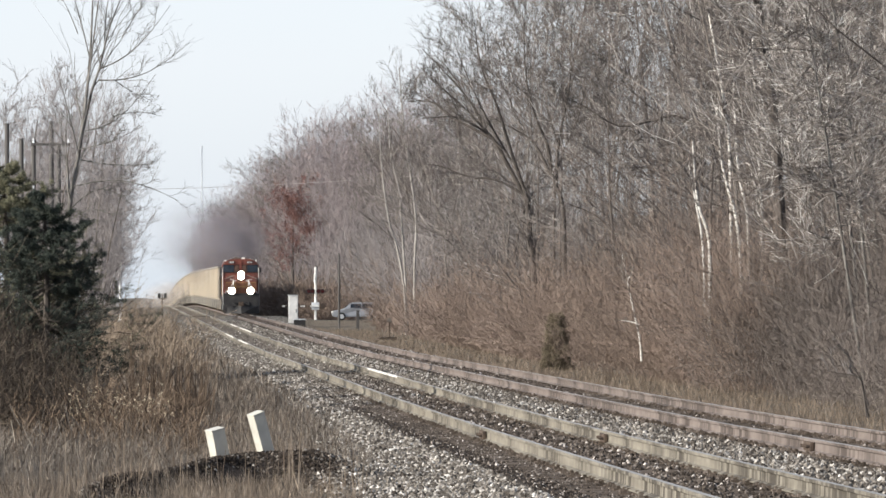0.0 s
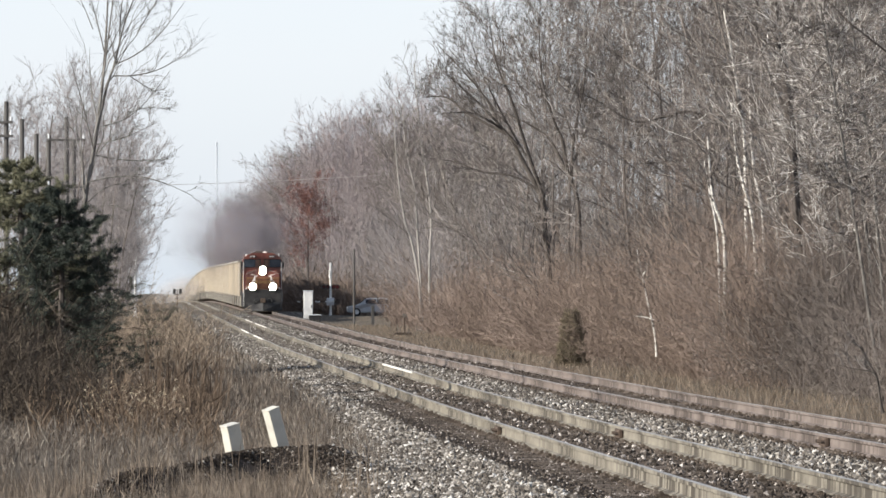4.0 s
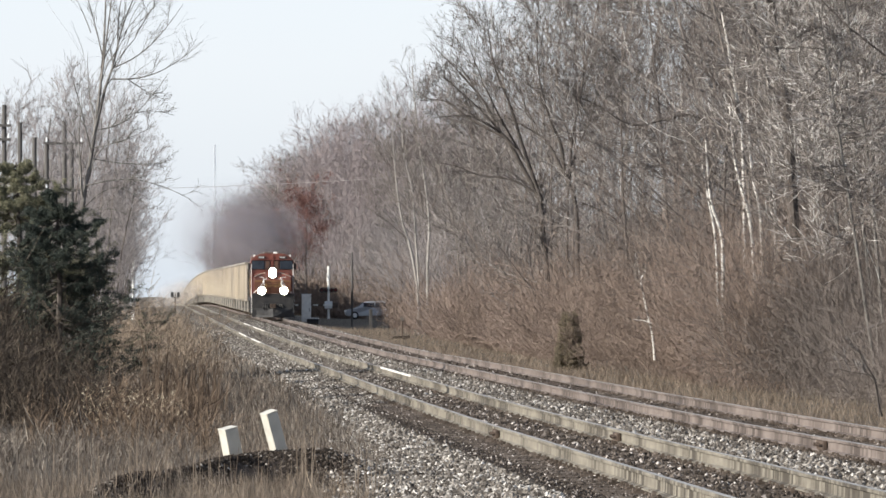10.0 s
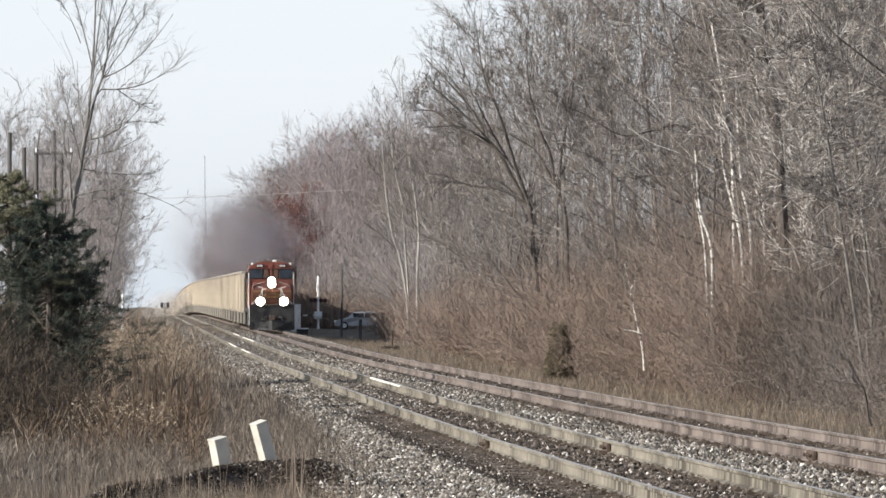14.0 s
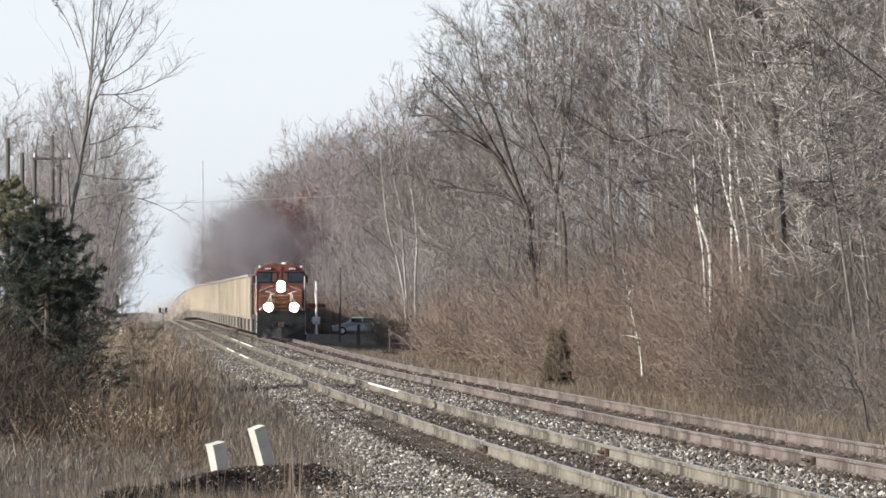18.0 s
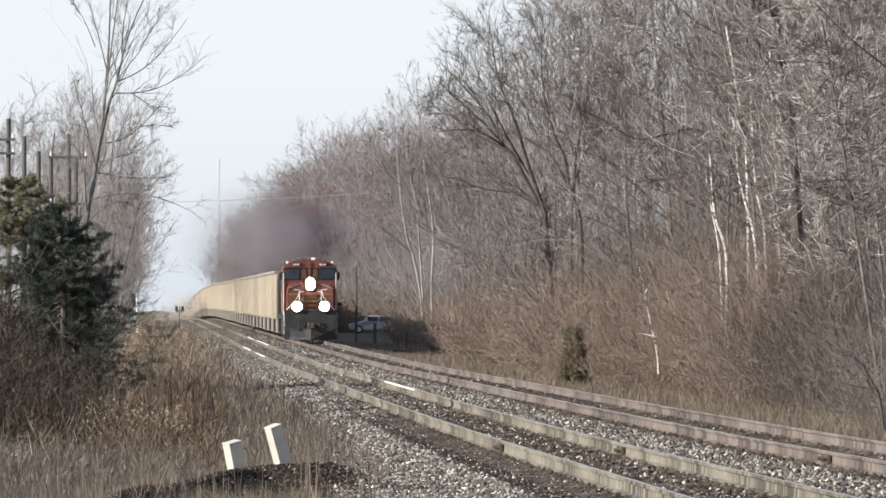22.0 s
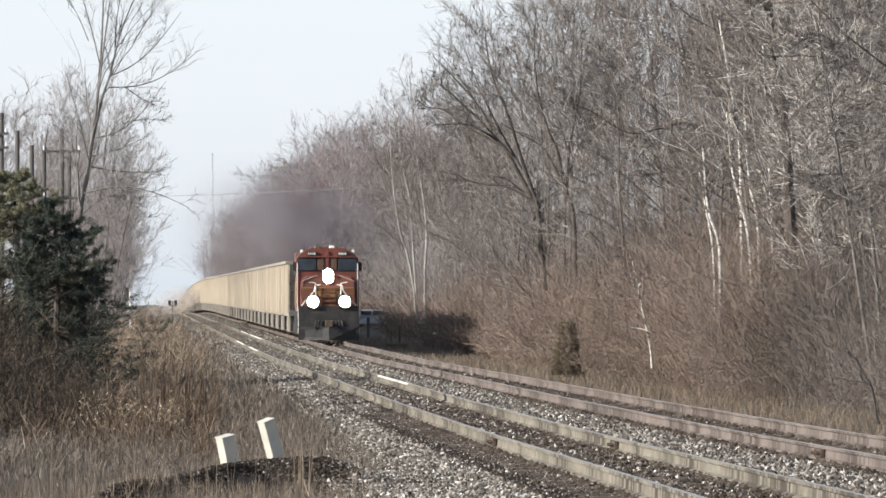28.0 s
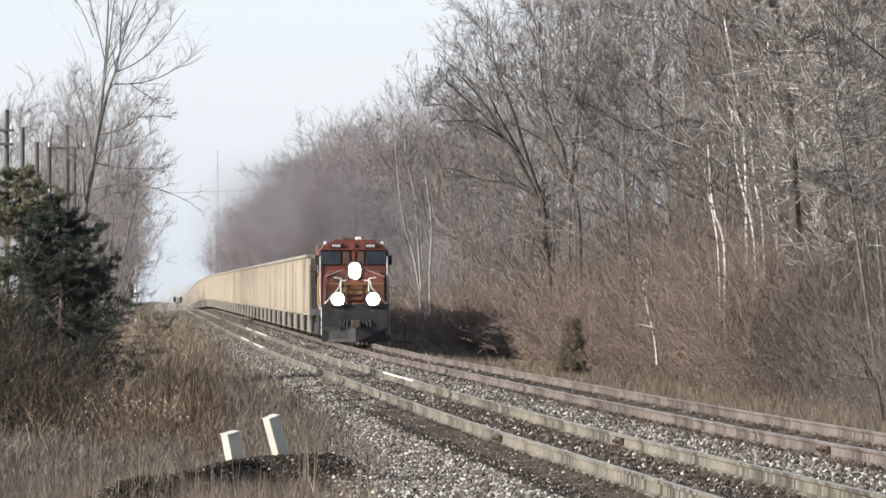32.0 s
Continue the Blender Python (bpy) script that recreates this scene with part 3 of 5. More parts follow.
def stones(rng, n, x0, x1, y0, y1, size, lift=0.0):
    """Angular stones lying on the bed, nearer ones more closely."""
    y = y0 * (y1 / y0) ** rng.uniform(0, 1, n)
    x = rng.uniform(x0, x1, n)
    if 1 < x0 < 2:
        keep = x > np.interp(y, (66, 85, 100, 130, 170, 220), (2.1, 2.3, 2.75, 3.6, 3.8, 3.6)) + rng.normal(0, 0.22, n)
        x, y, n = x[keep], y[keep], int(keep.sum())
    if x0 < 0:
        y = y + bank_ridge(x) - 88.5
    z = ground_z(x, y) + lift
    s = size * rng.uniform(0.6, 1.5, n)
    base = np.array([(1, 0, 0), (0, 1, 0), (-1, 0, 0), (0, -1, 0), (0.2, 0.1, 0.9), (-0.2, -0.1, -0.8)])
    v = base[None] * rng.uniform(0.55, 1.1, (n, 6, 3)) * s[:, None, None] * 0.5
    a, c = rng.uniform(0, math.tau, n), rng.uniform(-0.7, 0.7, n)
    ca, sa, cc, sc = np.cos(a)[:, None], np.sin(a)[:, None], np.cos(c)[:, None], np.sin(c)[:, None]
    vx, vy, vz = v[..., 0], v[..., 1], v[..., 2]
    vx, vz = vx * cc - vz * sc, vx * sc + vz * cc
    vx, vy = vx * ca - vy * sa, vx * sa + vy * ca
    v = np.stack([vx + x[:, None], vy + y[:, None], vz + (z + 0.12 * s)[:, None]], -1)
    f = np.array([(0, 1, 4), (1, 2, 4), (2, 3, 4), (3, 0, 4), (1, 0, 5), (2, 1, 5), (3, 2, 5), (0, 3, 5)])
    return v.reshape(-1, 3), (f[None] + (np.arange(n) * 6)[:, None, None]).reshape(-1, 3)


def build_ballast():
    rng = np.random.default_rng(5)
    sets = [("ballast_stones", STONE, [(30000, 1.7, 4.05, 64, 190, 0.068), (9000, 6.75, 8.3, 66, 230, 0.075), (2500, 10.6, 12.6, 90, 260, 0.07), (1800, 3.4, 4.3, 170, 520, 0.08), (3800, 4.06, 4.88, 140, 420, 0.06), (2500, 4.6, 6.7, 150, 520, 0.08), (3500, 6.75, 8.3, 210, 540, 0.1), (2500, 10.6, 12.3, 240, 540, 0.1)], "loose pale grey crushed stone along the rails"),
            ("oily_ballast_stones", STONE_DARK, [(6500, 4.95, 6.75, 62, 190, 0.065), (350, 4.1, 4.9, 62, 190, 0.05), (5200, 4.06, 4.88, 62, 170, 0.032), (4000, 8.3, 10.5, 70, 200, 0.05), (2500, 8.35, 10.45, 180, 520, 0.08)], "dark oil-stained crushed stone between the rails"),
            ("earth_clods", CLODS, [(18000, -0.9, 2.6, 81.0, 90.0, 0.048)], "dark crumbly earth on a low bank")]
    for name, material, areas, label in sets:
        vs, fs, at = [], [], 0
        for n, x0, x1, y0, y1, s in areas:
            v, f = stones(rng, n, x0, x1, y0, y1, s)
            vs.append(v)
            fs.append(f + at)
            at += len(v)
        tagged(new(name, bulk(name, np.concatenate(vs), np.concatenate(fs), material)), label, "ballast", kind="stuff")


build_ground()
build_track("railway_track", NEAR_C, RAIL, ((81.8, 101.5), (79.5, 98.8)), "greyish railway track with dark timber ties and bolted joints")
build_track("railway_track", FAR_C, RAIL_PINK, ((92.2, 117.2), (117.0,)), "rust-tinged railway track on dark timber ties beside woods")
build_ballast()


# ---- the train ----
def wheelset(bm, y, gauge=GAUGE, r=0.5):
    rod(bm, (-0.9, y, r), (0.9, y, r), 0.09, sides=8)
    for s in (-1, 1):
        rod(bm, (s * (gauge / 2 - 0.02), y, r), (s * (gauge / 2 + 0.1), y, r), r, sides=14)
        rod(bm, (s * (gauge / 2 - 0.05), y, r), (s * (gauge / 2 - 0.02), y, r), r + 0.03, sides=14)
    return bm


def truck(parent, y, axles, base, r):
    bm = bmesh.new()
    for s in (-1.0, 1.0):
        prism_side = [(s * 0.98, r + 0.25), (s * 1.1, r + 0.25), (s * 1.1, r - 0.2), (s * 0.98, r - 0.2)]
        prism(bm, prism_side, y - base / 2 - 0.35, y + base / 2 + 0.35)
        for k in range(axles):
            ya = y - base / 2 + base * k / (axles - 1)
            box(bm, s * 1.13 - 0.1, s * 1.13 + 0.1, ya - 0.16, ya + 0.16, r - 0.16, r + 0.16)
            for o in (-0.3, 0.3):
                rod(bm, (s * 1.12, ya + o, r - 0.05), (s * 1.12, ya + o, r + 0.35), 0.09, sides=8)
    box(bm, -1.1, 1.1, y - 0.35, y + 0.35, r - 0.05, r + 0.3)
    tr = part("truck", bm, TRUCK, parent, "dusty dark bogie frame")
    for k in range(axles):
        part("wheelset", wheelset(bmesh.new(), y - base / 2 + base * k / (axles - 1), r=r), IRON, tr)
    return tr


def build_locomotive():
    loco = tagged(new("locomotive"), "red and orange diesel freight locomotive with headlights lit", "locomotive")
    # frame, pilot and plough
    bm = boxes((-1.5, 1.5, 0.75, 21.6, 1.22, 1.52), bevel=0.03)
    part("underframe", bm, BLACK, loco, "black underframe and deck")
    bm = boxes((-1.5, 1.5, 0.62, 0.76, 0.62, 1.78), bevel=0.03)
    prism(bm, [(-1.5, 0.12), (1.5, 0.12), (1.5, 0.62), (-1.5, 0.62)], 0.55, 0.66)
    part("pilot", bm, BLACK, loco, "black pilot plate")
    bm = bmesh.new()
    tip, back = 0.12, 0.6
    pts = [(-1.45, back, 0.08), (0, tip, 0.08), (1.45, back, 0.08), (1.5, back, 0.75), (0, tip + 0.22, 0.75), (-1.5, back, 0.75)]
    v = [bm.verts.new(p) for p in pts]
    w = [bm.verts.new((p[0], p[1] + 0.05, p[2])) for p in pts]
    for q in ((0, 1, 4, 5), (1, 2, 3, 4)):
        bm.faces.new([v[i] for i in q])
        bm.faces.new([w[i] for i in q[::-1]])
    for a in range(6):
        b = (a + 1) % 6
        bm.faces.new((v[a], w[a], w[b], v[b]))
    part("snow_plough", bm, BLACK, loco, "dusty dark plough blade")
    bm = boxes((-0.14, 0.14, 0.0, 0.62, 0.76, 1.02), (-0.2, 0.2, -0.22, 0.04, 0.72, 1.06), bevel=0.04)
    part("coupler", bm, IRON, loco)
    for s in (-1, 1):
        for k in range(3):
            rb = rods(((s * (0.35 + 0.14 * k), 0.6, 1.05), (s * (0.38 + 0.15 * k), 0.42, 0.75), 0.03), ((s * (0.38 + 0.15 * k), 0.42, 0.75), (s * (0.34 + 0.12 * k), 0.46, 0.45), 0.03), sides=6)
            part("air_hose", rb, BLACK, loco)
        for z in (0.35, 0.7, 1.05):
            part("step", boxes((s * 1.28 - 0.25, s * 1.28 + 0.25, 0.74, 1.1, z, z + 0.05)), BLACK, loco)
    # nose
    nose = [(-1.36, 1.52), (1.36, 1.52), (1.34, 2.95), (1.12, 3.28), (-1.12, 3.28), (-1.34, 2.95)]
    bm = prism(bmesh.new(), nose, 1.45, 3.3)
    for v in bm.verts:
        if v.co.y < 2 and v.co.z > 2.5:
            v.co.y += 0.35 * (v.co.z - 2.5) / 0.78
    bmesh.ops.bevel(bm, geom=bm.edges[:], offset=0.07, segments=3, affect="EDGES")
    nz = part("nose", bm, RED, loco, "dark red short nose")
    part("nose_band", boxes((-1.3, 1.3, 1.425, 1.448, 1.58, 2.66), bevel=0.006), DARK_ORANGE, nz, "dull brown-orange band across the nose")
    part("nose_stripe", boxes((-1.3, 1.3, 1.42, 1.447, 2.64, 2.7)), YELLOW, nz, "thin yellow stripe")
    for s in (-1, 1):
        part("nose_edge", rods(((s * 1.33, 1.66, 2.98), (s * 0.5, 1.78, 3.3), 0.025), sides=6), DUST, nz, "pale line along the sloping nose top")
        x0, x1 = sorted((s * 1.552, s * 1.57))
        part("side_stripe", boxes((x0, x1, 3.3, 5.85, 1.7, 2.95), bevel=0.006), YELLOW, loco, "pale stripe along the cab side")
    bm = boxes((-0.62, -0.12, 1.41, 1.424, 2.22, 2.5), (0.12, 0.62, 1.41, 1.424, 2.22, 2.5), (-0.14, 0.14, 1.41, 1.424, 2.3, 2.42), bevel=0.01)
    part("emblem", bm, YELLOW, nz, "faded yellow emblem")
    part("nose_door", boxes((0.42, 1.02, 1.415, 1.447, 1.6, 2.28), bevel=0.012), RED, nz)
    # cab
    cab = [(-1.55, 1.52), (1.55, 1.52), (1.55, 4.12), (1.3, 4.42), (0.8, 4.64), (-0.8, 4.64), (-1.3, 4.42), (-1.55, 4.12)]
    bm = prism(bmesh.new(), cab, 3.25, 5.9)
    bmesh.ops.bevel(bm, geom=[e for e in bm.edges if abs(e.verts[0].co.y - e.verts[1].co.y) < 0.01], offset=0.06, segments=2, affect="EDGES")
    cb = part("cab", bm, RED, loco, "red crew cab with rounded roof")
    for s in (-1, 1):
        for a, b in ((0.18, 0.46), (0.58, 1.44)):
            x0, x1 = sorted((s * a, s * b))
            f = boxes((x0 - 0.04, x1 + 0.04, 3.215, 3.255, 3.5, 4.16), bevel=0.01)
            fr = part("window_frame", f, BLACK, cb)
            part("windscreen", boxes((x0, x1, 3.195, 3.22, 3.54, 4.12), bevel=0.01), GLASS if a > 0.5 else HOOD, fr, "dark windscreen pane")
        x = s * 1.56
        part("side_window", boxes((min(x, x + s * 0.02), max(x, x + s * 0.02), 3.7, 4.5, 3.1, 3.85), (min(x, x + s * 0.02), max(x, x + s * 0.02), 4.6, 5.4, 3.1, 3.85), bevel=0.008), GLASS, cb)
        x0, x1 = sorted((s * 0.5, s * 1.02))
        nb = part("number_board", boxes((x0, x1, 3.16, 3.25, 4.27, 4.46), bevel=0.01), BLACK, cb, "black number board")
        part("number_bars", boxes(*[(x0 + 0.06 + 0.1 * k, x0 + 0.12 + 0.1 * k, 3.15, 3.162, 4.31, 4.42) for k in range(4)]), WHITE, nb)
        x0, x1 = sorted((s * 1.55, s * 1.72))
        mr = part("mirror", boxes((x0, x1, 3.6, 3.66, 3.5, 3.95), bevel=0.02), BLACK, cb, "black folding wing mirror")
    # roof gear
    part("air_conditioner", boxes((-0.6, 0.15, 4.3, 5.5, 4.62, 4.78), bevel=0.05), ROOF_GEAR, cb, "sooty roof unit")
    for x, l in ((-0.45, 0.7), (-0.25, 0.55), (0.4, 0.6)):
        part("air_horn", rods(((x, 3.6 + l, 4.74), (x, 3.5, 4.74), 0.04, 0.08), ((x, 3.7 + l * 0.5, 4.6), (x, 3.7 + l * 0.5, 4.74), 0.03), sides=10), ROOF_GEAR, cb)
    part("antenna", boxes((0.1, 0.42, 4.0, 4.4, 4.63, 4.77), bevel=0.05), WHITE, cb)
    for s in (-1, 1):
        part("roof_rail", rods(((s * 0.8, 3.3, 4.65), (s * 0.8, 5.7, 4.65), 0.05), sides=6), ROOF_GEAR, cb)
        part("roof_lamp", boxes((s * 1.28 - 0.06, s * 1.28 + 0.06, 3.35, 3.5, 4.4, 4.56), bevel=0.02), WHITE, cb)
        part("grab_iron", rods(((s * 0.62, 1.4, 2.1), (s * 0.62, 1.4, 2.9), 0.025), ((s * 0.62, 1.4, 2.9), (s * 0.95, 1.42, 2.95), 0.025), sides=6), WHITE, loco, "white painted grab iron")
        part("brow", boxes((min(s * 0.06, s * 1.46), max(s * 0.06, s * 1.46), 3.14, 3.26, 4.17, 4.23), bevel=0.015), RED, cb)
    part("centre_post", boxes((-0.08, 0.08, 3.18, 3.26, 3.3, 4.5), bevel=0.02), RED, cb)
    part("nose_ladder", boxes(*[(-0.36, 0.36, 1.36, 1.42, z, z + 0.05) for z in (1.72, 1.95, 2.18, 2.41)], (-0.38, -0.33, 1.37, 1.42, 1.62, 2.66), (0.33, 0.38, 1.37, 1.42, 1.62, 2.66)), DARK_ORANGE, loco)
    # lamps
    hl = boxes((-0.3, 0.3, 1.64, 1.95, 2.84, 3.66), bevel=0.05)
    hs = part("headlight_housing", hl, BLACK, loco)
    for s in (-1, 1):
        part("headlight", rods(((0, 1.6 + 0.01 * s, 3.25 + s * 0.1), (0, 1.66 + 0.01 * s, 3.25 + s * 0.1), 0.26), sides=20), HEADLAMP, hs, "bright lit headlight")
        dh = part("ditch_light_housing", boxes((s * 0.785 - 0.32, s * 0.785 + 0.32, 0.5, 0.98, 1.66, 2.3), bevel=0.06), BLACK, loco)
        part("ditch_light", rods(((s * 0.785, 0.47, 1.98), (s * 0.785, 0.53, 1.98), 0.285), sides=20), HEADLAMP, dh, "bright lit ditch light")
    # handrails
    for s in (-1, 1):
        part("front_handrail", rods(((s * 1.49, 0.8, 0.4), (s * 1.49, 0.8, 1.62), 0.03), ((s * 1.49, 0.8, 1.62), (s * 0.72, 0.78, 2.5), 0.03), ((s * 0.72, 0.78, 2.5), (s * 0.66, 0.78, 2.78), 0.03), ((s * 0.66, 0.78, 2.78), (s * 0.4, 0.78, 2.82), 0.03), sides=6), WHITE, loco, "white painted handrail")
        part("corner_handrail", rods(((s * 1.5, 3.2, 1.5), (s * 1.5, 3.2, 3.9), 0.025), sides=6), WHITE, loco)
        for k in range(8):
            part("stanchion", rods(((s * 1.48, 6.4 + 2.0 * k, 1.5), (s * 1.48, 6.4 + 2.0 * k, 2.55), 0.02), sides=6), BLACK, loco)
        part("side_handrail", rods(((s * 1.48, 6.2, 2.55), (s * 1.48, 20.6, 2.55), 0.022), sides=6), BLACK, loco)
    # long hood
    bm = boxes((-1.02, 1.02, 5.9, 21.2, 1.52, 4.2), bevel=0.08)
    hd = part("long_hood", bm, HOOD, loco, "grimy dark engine hood")
    part("radiator", boxes((-1.3, 1.3, 16.6, 21.0, 3.5, 4.5), bevel=0.08), HOOD, hd, "overhanging radiator housing")
    part("exhaust_stack", boxes((-0.35, 0.35, 10.8, 11.6, 4.18, 4.46), bevel=0.04), BLACK, hd)
    for k in range(9):
        part("hood_door", boxes((-1.05, -1.018, 6.3 + 1.12 * k, 7.28 + 1.12 * k, 1.75, 3.5), bevel=0.008), HOOD, hd)
    part("fuel_tank", boxes((-1.45, 1.45, 7.6, 13.6, 0.3, 1.25), bevel=0.12), BLACK, loco)
    truck(loco, 4.4, 3, 3.9, 0.53)
    truck(loco, 17.9, 3, 3.9, 0.53)
    return loco


def build_gondola():
    car = tagged(new("gondola_wagon"), "tan high-sided freight wagon dusted pale", "freight wagon", "wagons of the train")
    side = [(-1.5, 1.2), (-1.58, 1.36), (-1.58, 3.98), (-1.46, 3.98), (-1.46, 1.32), (1.46, 1.32), (1.46, 3.98), (1.58, 3.98), (1.58, 1.36), (1.5, 1.2)]
    bm = prism(bmesh.new(), side, 0.5, 15.7)
    end = boxes((-1.45, 1.45, 0.52, 0.64, 1.33, 3.9), *[(-1.44, 1.44, 0.45, 0.52, z, z + 0.1) for z in (1.9, 2.6, 3.3)])
    box(bm, -1.5, 1.5, 15.58, 15.7, 1.15, 3.88)
    for s in (-1, 1):
        for k in range(13):
            y = 0.62 + 1.24 * k
            part("rib", boxes((s * 1.6 - 0.03, s * 1.6 + 0.05, y - 0.07, y + 0.07, 1.3, 3.92)), GONDOLA, car)
    part("body", bm, GONDOLA, car)
    part("end_wall", end, TRUCK, car, "grimy ribbed end wall")
    bm = bmesh.new()
    for s in (-1, 1):
        box(bm, s * 1.6 - 0.09, s * 1.6 + 0.07, 0.45, 15.75, 3.94, 4.08)
    box(bm, -1.5, 1.5, 0.46, 0.58, 3.95, 4.07)
    box(bm, -1.6, 1.6, 15.64, 15.78, 3.94, 4.08)
    part("top_chord", bm, DUST, car, "dusty steel top rail")
    bm = boxes((-0.32, 0.32, 0.1, 16.1, 0.75, 1.12))
    part("centre_sill", bm, BLACK, car)
    part("load", prism(bmesh.new(), [(-1.45, 3.2), (1.45, 3.2), (0.9, 3.55), (-0.9, 3.55)], 0.7, 15.5), BLACK, car, "dark heaped load")
    for y in (5.2, 6.9, 8.6, 10.3):
        part("hopper_chute", boxes((-1.42, 1.42, y, y + 0.26, 0.34, 1.28), bevel=0.03), DUST, car, "dusty pale unloading chute")
    for y in (4.0, 10.0):
        part("side_skirt", boxes((-1.35, 1.35, y, y + 2.2, 0.4, 1.3), bevel=0.03), BLACK, car)
    bm = rods(*[((-1.5, 0.42, 1.3 + 0.4 * k), (-1.1, 0.42, 1.3 + 0.4 * k), 0.02) for k in range(6)], ((-1.5, 0.42, 1.2), (-1.5, 0.42, 3.6), 0.02), ((-1.1, 0.42, 1.2), (-1.1, 0.42, 3.6), 0.02), sides=5)
    part("ladder", bm, IRON, car)
    truck(car, 2.1, 2, 1.78, 0.46)
    truck(car, 14.1, 2, 1.78, 0.46)
    return car


LOCO = build_locomotive()
CARS = [build_gondola()]
CARS += [copy_thing(CARS[0], Matrix()) for k in range(69)]


# ---- trees, brush and grass ----
def plant(name, chains, sides, material, parent=None):
    ob = new(name, bulk(name, *tubes(chains, sides), material))
    ob.parent = parent
    return ob


def bare_tree(seed, height, girth, lean=(0.0, 0.0), limbs=14, bark=None, twig=None, low=0.28, fine=3, spread=0.52, lift=0.28, tip=0.008, name="bare_tree", trunk=None, reach=0.36, mids=6, smls=5, longer=1.0, bend=0.3, limb=None):
    """Trunk, limbs and a crown of bare twigs; the trunk may be given as a list of chains."""
    rng = np.random.default_rng(seed)
    tree = new(name)
    if trunk is None:
        mid = (lean[0] * 0.35 + rng.normal(0, 0.25), lean[1] * 0.4 + rng.normal(0, 0.25), height * 0.5)
        trunk = [chain([(0, 0, -0.4), mid, (lean[0], lean[1], height)], girth, 0.02, 10)]
    crown = []
    for k, ch in enumerate(trunk):
        plant("main_limb" if k else "trunk", [ch], 8, bark or BARK, tree)
        big = sprout(rng, ch, limbs, low, 0.97, reach, spread, lift, 6, 0.55, bend, tip * 1.6)
        mid = sprout(rng, big, mids, 0.22, 1.0, 0.42 * longer, 0.5, 0.16, 4, 0.6, bend, tip * 1.2)
        sml = sprout(rng, mid, smls, 0.15, 1.0, 0.55 * longer, 0.42, 0.14, 2, 0.6, 0.35, tip * 0.9)
        plant("limb_work", [big, mid], 4, limb or twig or TWIG, tree)
        crown += [sml, (*sprout(rng, sml, fine, 0.05, 0.95, 0.75, 0.38, 0.14, 2, 0.5, 0.4, tip * 0.55), 1)]
    plant("crown", crown, 3, twig or TWIG, tree)
    return tree


def stand(ob, x, y, turn=0.0, scale=1.0):
    ob.matrix_basis = pose(x, y, float(ground_z(x, y)), 0, 0, turn) @ Matrix.Scale(scale, 4)
    return ob


def place_copy(kind, x, y, turn, scale):
    ob = copy_thing(kind, Matrix())
    return stand(ob, x, y, turn, scale)


def woods(name, seed, spots, label, limbs=10, tip=0.016, material=None, hmin=12, hmax=19, level=False):
    """Many bare trees that nobody could count, in one mesh."""
    rng = np.random.default_rng(seed)
    n = len(spots)
    h = rng.uniform(hmin, hmax, n) * np.where(spots[:, 0] / spots[:, 1] > 0.047, 1.3, 1.0)
    base = np.column_stack([spots, ground_z(spots[:, 0], spots[:, 1]) - 0.3])
    if level:
        h = h - rail_z(spots[:, 1]) + np.interp(spots[:, 1], (640, 700, 780, 860, 960, 1300), (0, 1.6, 3.5, 3.5, 2.4, 3.0))
    s = np.linspace(0, 1, 6)[None, :, None]
    P = base[:, None] + s * np.column_stack([rng.normal(0, 1.2, n), rng.normal(0, 1.2, n), h])[:, None] + rng.normal(size=(n, 6, 3)) * 0.15 * (s > 0)
    R = rng.uniform(0.06, 0.12, n)[:, None] * (1.05 - s[..., 0])
    big = sprout(rng, (P, R), limbs, 0.22, 0.97, 0.34, 0.5, 0.3, 3, 0.5, 0.3, tip)
    mid = sprout(rng, big, 6, 0.2, 1.0, 0.45, 0.5, 0.15, 2, 0.6, 0.3, tip)
    sml = sprout(rng, mid, 6, 0.1, 1.0, 0.6, 0.45, 0.12, 1, 0.7, 0.3, tip * 0.6)
    return tagged(new(name, bulk(name, *tubes([(P, R), big, mid, (*sml, 1)], 3), material or HAZY_WOODS)), label, "woods", kind="stuff")


